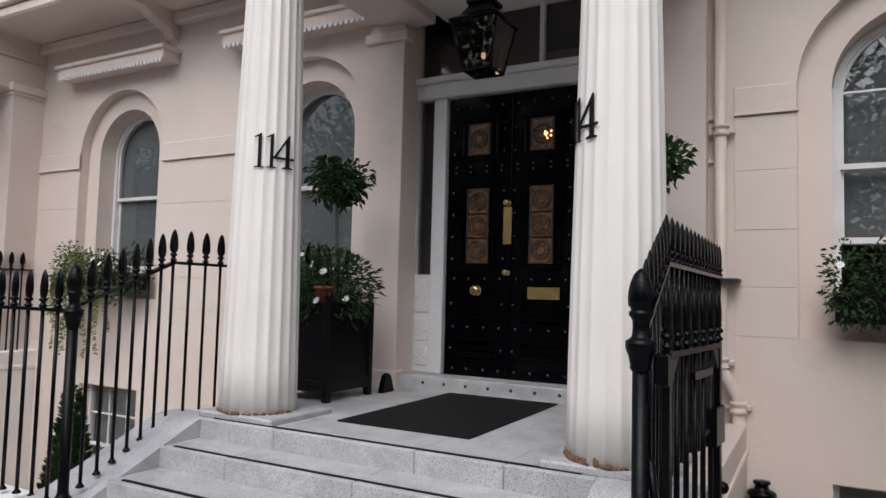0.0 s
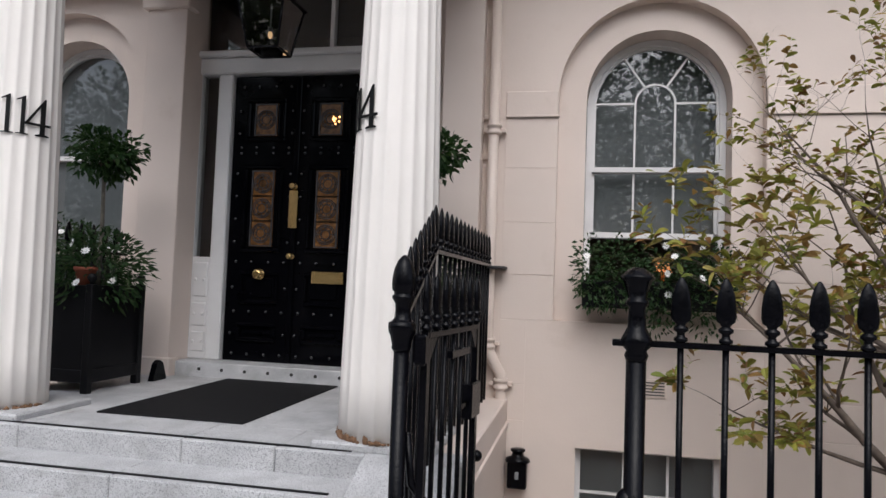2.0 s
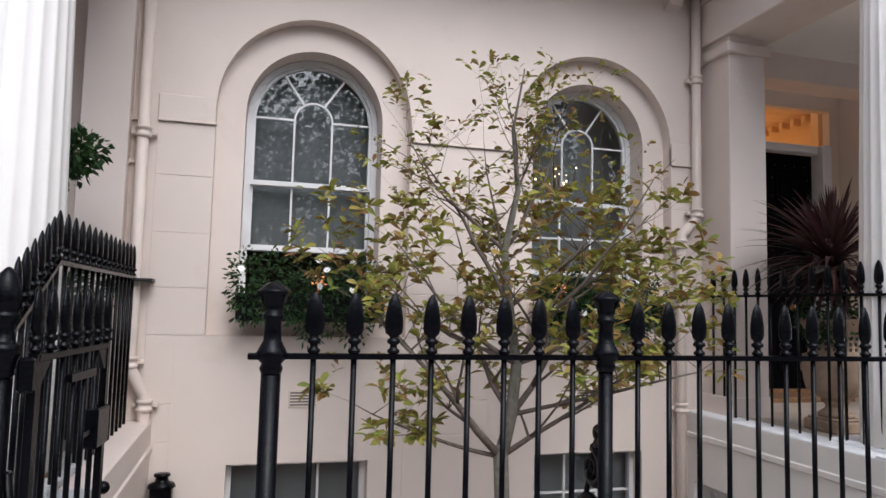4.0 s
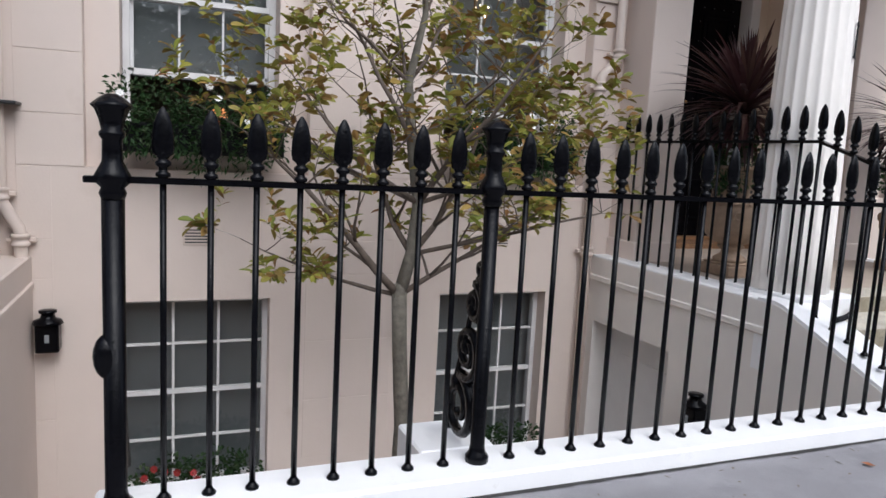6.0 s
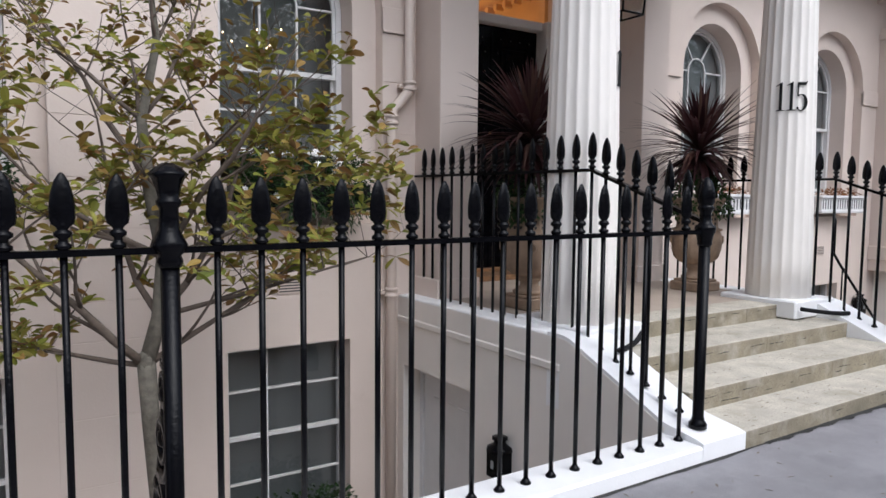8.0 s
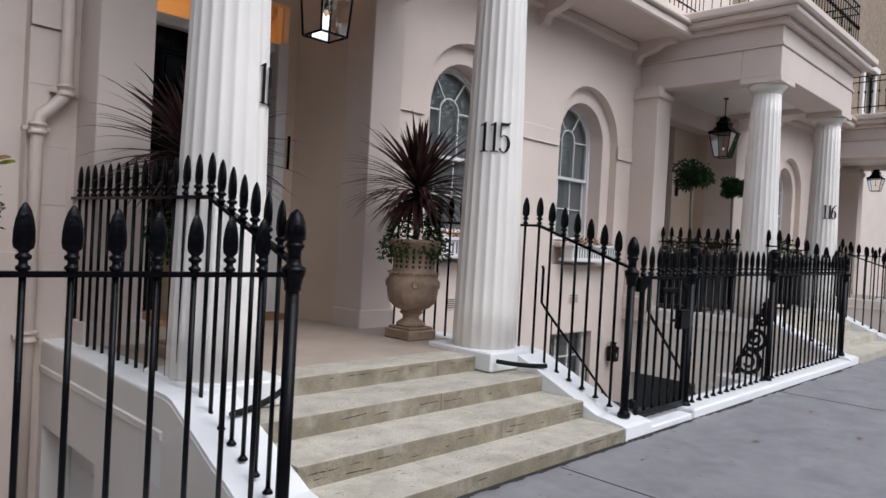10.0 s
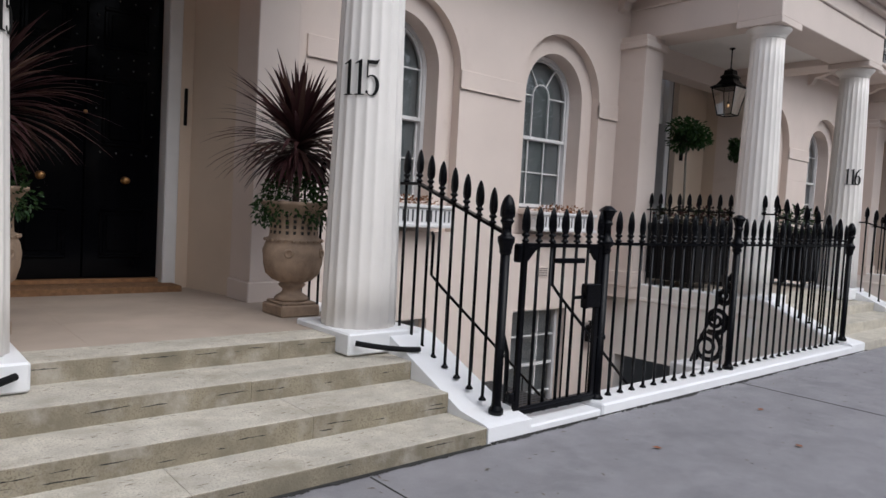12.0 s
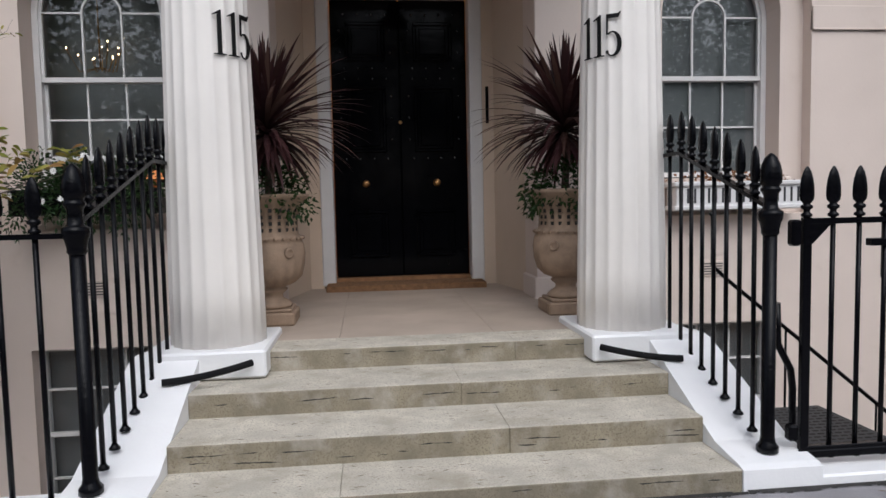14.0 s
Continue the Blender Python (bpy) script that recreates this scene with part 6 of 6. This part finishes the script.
def leafy(p, d, n, s):
    """A whorl of leaves about a twig's end, thinner towards the top of the tree."""
    a0 = R.uniform(0, 6.283)
    high = p[2] > 5.15
    for k in range(n if not high else R.choice((0, 1, 1, 2))):
        a = a0 + 2.4 * k + R.uniform(-.4, .4)
        v = Vector((math.cos(a), math.sin(a), R.uniform(-.45, .6)))
        at = Vector(p) - d * R.uniform(0, s)
        size = R.uniform(.07, .135) * (.72 if high else 1)
        leaves.ovate(tuple(at), v + d * .7, size, size * R.uniform(.38, .48), R.uniform(.0, .4), R.uniform(-.9, .9))


def limb(mesh, p, d, length, rad, depth):
    """A branch that wanders upward, forks, and ends in sprays of leaves."""
    p, d = Vector(p), Vector(d).normalized()
    seg = 6 if depth < 1 else 4
    line, rs = [tuple(p)], [rad]
    for i in range(seg):
        d = (d + Vector((R.uniform(-.22, .22), R.uniform(-.2, .2), R.uniform(-.04, .16)))).normalized()
        p = p + d * length / seg
        if not inside(p) and (depth or i > 2):
            rs[-1] = min(rs[-1], .006)
            if len(rs) > 2:
                rs[-2] = min(rs[-2], .012)
            break
        line.append(tuple(p))
        rs.append(rad * (1 - (.86 if depth == 0 else .65) * (i + 1) / seg))
        if depth < 3 and i >= (1 if depth else 0):
            for _ in range(R.choice((1, 1, 2)) if depth < 2 else R.choice((0, 1))):
                az = R.uniform(0, 6.283)
                out = Vector((math.cos(az), math.sin(az), R.uniform(-.25, .45)))
                limb(mesh, p, d * .7 + out * .9, length * R.uniform(.32, .5), rs[-1] * .6, depth + 1)
        if depth >= 2 and R.random() < .36:
            leafy(p, d, R.choice((1, 2, 3)), .1)
    if len(line) > 1:
        mesh.tube(line, rs, 8 if depth == 0 else 5 if depth == 1 else 4)
        if depth >= 1 and inside(p) and R.random() < .8:
            leafy(p, d, R.choice((1, 3, 4, 5)), .06)


lead = [Vector(q) for q in ((-.07, 0, 3.08), (.02, .02, 3.4), (.05, .0, 3.8), (-.03, -.02, 4.25), (-.06, .02, 4.7), (.04, .0, 5.2), (.0, .03, 5.7), (.08, 0, 6.2))]
trunk.tube([tuple(q) for q in lead], [.056, .05, .045, .04, .033, .024, .015, .006], 10)
for i, d, L, r_ in ((0, (-.9, -.2, .75), 1.7, .034), (0, (.95, -.1, .5), 1.6, .024), (1, (.8, .3, .9), 1.7, .028), (1, (-.5, .5, 1.0), 1.8, .026), (2, (-1.0, -.35, .45), 1.5, .024), (2, (.5, -.6, 1.1), 1.8, .026),
                    (3, (1.0, .1, .5), 1.6, .022), (3, (-.55, .1, 1.2), 1.6, .022), (3, (.3, .5, 1.2), 1.5, .02), (4, (-.9, .3, .6), 1.2, .017), (4, (.7, -.2, .9), 1.3, .017), (5, (-.4, -.2, 1.0), .9, .012), (5, (.6, .2, .8), .9, .012), (0, (-1.0, .35, .2), 1.3, .02), (1, (1.0, -.45, .12), 1.8, .02), (2, (1.0, .2, .25), 1.8, .02), (2, (-1.0, .1, .2), 1.7, .02)):
    lm = Mesh()
    limb(lm, lead[i], d, L, r_, 0)
    part("limb", lm, TWIG, tr)
part("trunk", trunk, BARK, tr)
part("crown", leaves, TREELEAF, tr, "sparse yellow-green and russet leaves")

# ---- steps and handrails down to the area beside the gate ----
st = thing("area_steps", (9.35, 3.4, -2.6), "dark iron steps down into the basement area", "steps")
part("landing", Mesh().cbox(0, .85, 0, .95, 2.55, 2.6, .005), DARKGREY, st, "dark perforated iron landing plate")
hole = Mesh().box(-.02, .02, -.008, .008, 0, .004).data("plate_hole", EARTHY)
for i in range(13):
    for j in range(16):
        piece("plate_hole", hole, (.06 + i * .06, .06 + j * .055, 2.5985), st)
for i in range(13):
    part("tread", Mesh().cbox(.85 + i * .235, 1.12 + i * .235, 0, .95, 2.38 - i * .19, 2.42 - i * .19, .005), DARKGREY, st)
for yy in (0.02, .93):
    part("stringer", Mesh().prism([(.85, 2.45), (3.95, -.03), (3.7, -.03), (.85, 2.25)], 1, yy - .012, yy + .012), DARKGREY, st)
for y, x0, z0 in ((4.38, 9.4, 1.02), (3.5, 10.0, 1.02)):
    h = thing("handrail", (x0, y, z0 - .95), "thin black iron handrail beside the area steps", "handrail", "area handrails")
    run_ = 3.0
    part("rail", Mesh().tube([(-.02, 0, 1.35), (0, 0, 1.32), (0, 0, .97), (.12, 0, .86), (run_, 0, .86 - (run_ - .12) * .82)], .015, 6), IRON, h)
    for i in range(8):
        xx = .2 + i * .36
        part("upright", Mesh().tube([(xx, 0, .86 - (xx - .12) * .82 - .85), (xx, 0, .86 - (xx - .12) * .82)], .009, 5), IRON, h)
for x, y, s in ((-.21, FENCE, 1), (9.15, FENCE, 1)):
    part("bent_stay", Mesh().tube([(x + .03, y + .05, .95), (x + .05, y + .07, .72), (x + .16, y + .12, .56), (x + .18, y + .13, .45), (x + .18, y + .13, -.25)], .02, 8), IRON, None, "bent black iron stay behind the newel post", "", "stay")

# ---- lamps glimpsed indoors ----
ch = thing("chandelier", (4.15, 7.66, 2.95), "small lit chandelier seen through the window", "chandelier")
part("stem", Mesh().tube([(0, 0, .1), (0, 0, 2.4)], .01, 5), OLDBRASS, ch)
for i in range(12):
    a = i * .7
    rr = (.12 + .2 * (i % 3) / 2) * .5
    z = .18 + .13 * (i % 3) * .6 + .05 * math.sin(i)
    part("arm", Mesh().tube([(0, 0, .1), (rr * 1.4 * math.cos(a), rr * .3 * math.sin(a), .05), (rr * 2.2 * math.cos(a), rr * .5 * math.sin(a), z)], .005, 4), OLDBRASS, ch)
    part("bulb", Mesh().ball((rr * 2.2 * math.cos(a), rr * .5 * math.sin(a), z + .015), .007, .007, .01, 5), SPARK, ch, "tiny warm bulb")
for cx in (WIN["C"], WIN["D"]):
    t = thing("table_lamp", (cx + .2, 8.2, .36), "lit table lamp in the dim room behind the window", "lamp", "indoor lamps")
    part("stem", Mesh().lathe([(.1, 0), (.1, .03), (.02, .05), (.02, 1.5)], 10), OLDBRASS, t)
    part("shade", Mesh().lathe([(.10, 1.5), (.06, 1.6)], 14), glow_mat("warm lamp shade", (1.0, 0.35, 0.12), 0.8), t, "warm glowing shade")

# ---- across the road: plane trees ----
def plane_tree(x, y, h, rand):
    t = thing("plane_tree", (x, y, -.13), "tall leafy plane tree across the road", "tree", "trees across the road")
    tk, cr = Mesh(), Mesh()
    tk.tube([(0, 0, 0), (.1, 0, h * .2), (0, .1, h * .45), (.1, 0, h * .8)], [.35, .28, .22, .06], 10)
    for i in range(11):
        a = i * 2.4
        z = h * (.28 + .055 * i)
        L = h * (.32 - .015 * i)
        end = Vector((L * math.cos(a), L * math.sin(a), z + L * .45))
        tk.tube([(0, 0, z), tuple(end * .5 + Vector((0, 0, z * .5 + L * .1))), tuple(end)], [.12, .08, .03], 6)
        for k in range(5):
            c = Vector((0, 0, z)).lerp(end, .45 + .16 * k) + Vector((rand.uniform(-.9, .9), rand.uniform(-.9, .9), rand.uniform(-.7, .9)))
            bush(cr, tuple(c), 1.1, 1.1, .85, 38, .3, rand, .95, .8)
    part("trunk", tk, BARK, t)
    part("crown", cr, PLANELEAF, t)
    return t


first = [plane_tree(-2, -20, 15, random.Random(60)), plane_tree(6, -21, 16, random.Random(61)), plane_tree(13.5, -20, 15, random.Random(62))]
for i, (x, y) in enumerate(((-10, -21), (-18, -20), (-27, -21), (-37, -20), (-48, -21), (21, -21), (29, -20), (38, -21), (48, -20), (60, -21), (2, -28), (-14, -28), (17, -28), (33, -28))):
    copy_thing(first[i % 3], pose(x, y, -.13, 0, 0, 47 * i))
# Out-of-view hedge, added to hide low sky from the panes.
hedge = Mesh()
r_ = random.Random(90)
for i in range(70):
    bush(hedge, (-45 + i * 1.5, -17.5, .75), .9, .5, .95, 70, .28, r_, .8, .7)
solid("hedge", hedge, PLANELEAF, "unseen dark hedge added to close the gap below the reflected trees", "hedge", "stuff")
# Out-of-view foliage wall, added so oblique panes and doors reflect dark.
reflected_wood = Mesh()
for i in range(46):
    fx = -90 + i * 4.6
    bush(reflected_wood, (fx, -36 + r_.uniform(-2, 2), 8.5), 3.8, 2.2, 11.5 + r_.uniform(-2, 1.5), 1500, .62, r_, .95, .8)
solid("reflection_backdrop", reflected_wood, PLANELEAF, "unseen mass of trees added to darken the window reflections", "trees", "stuff")
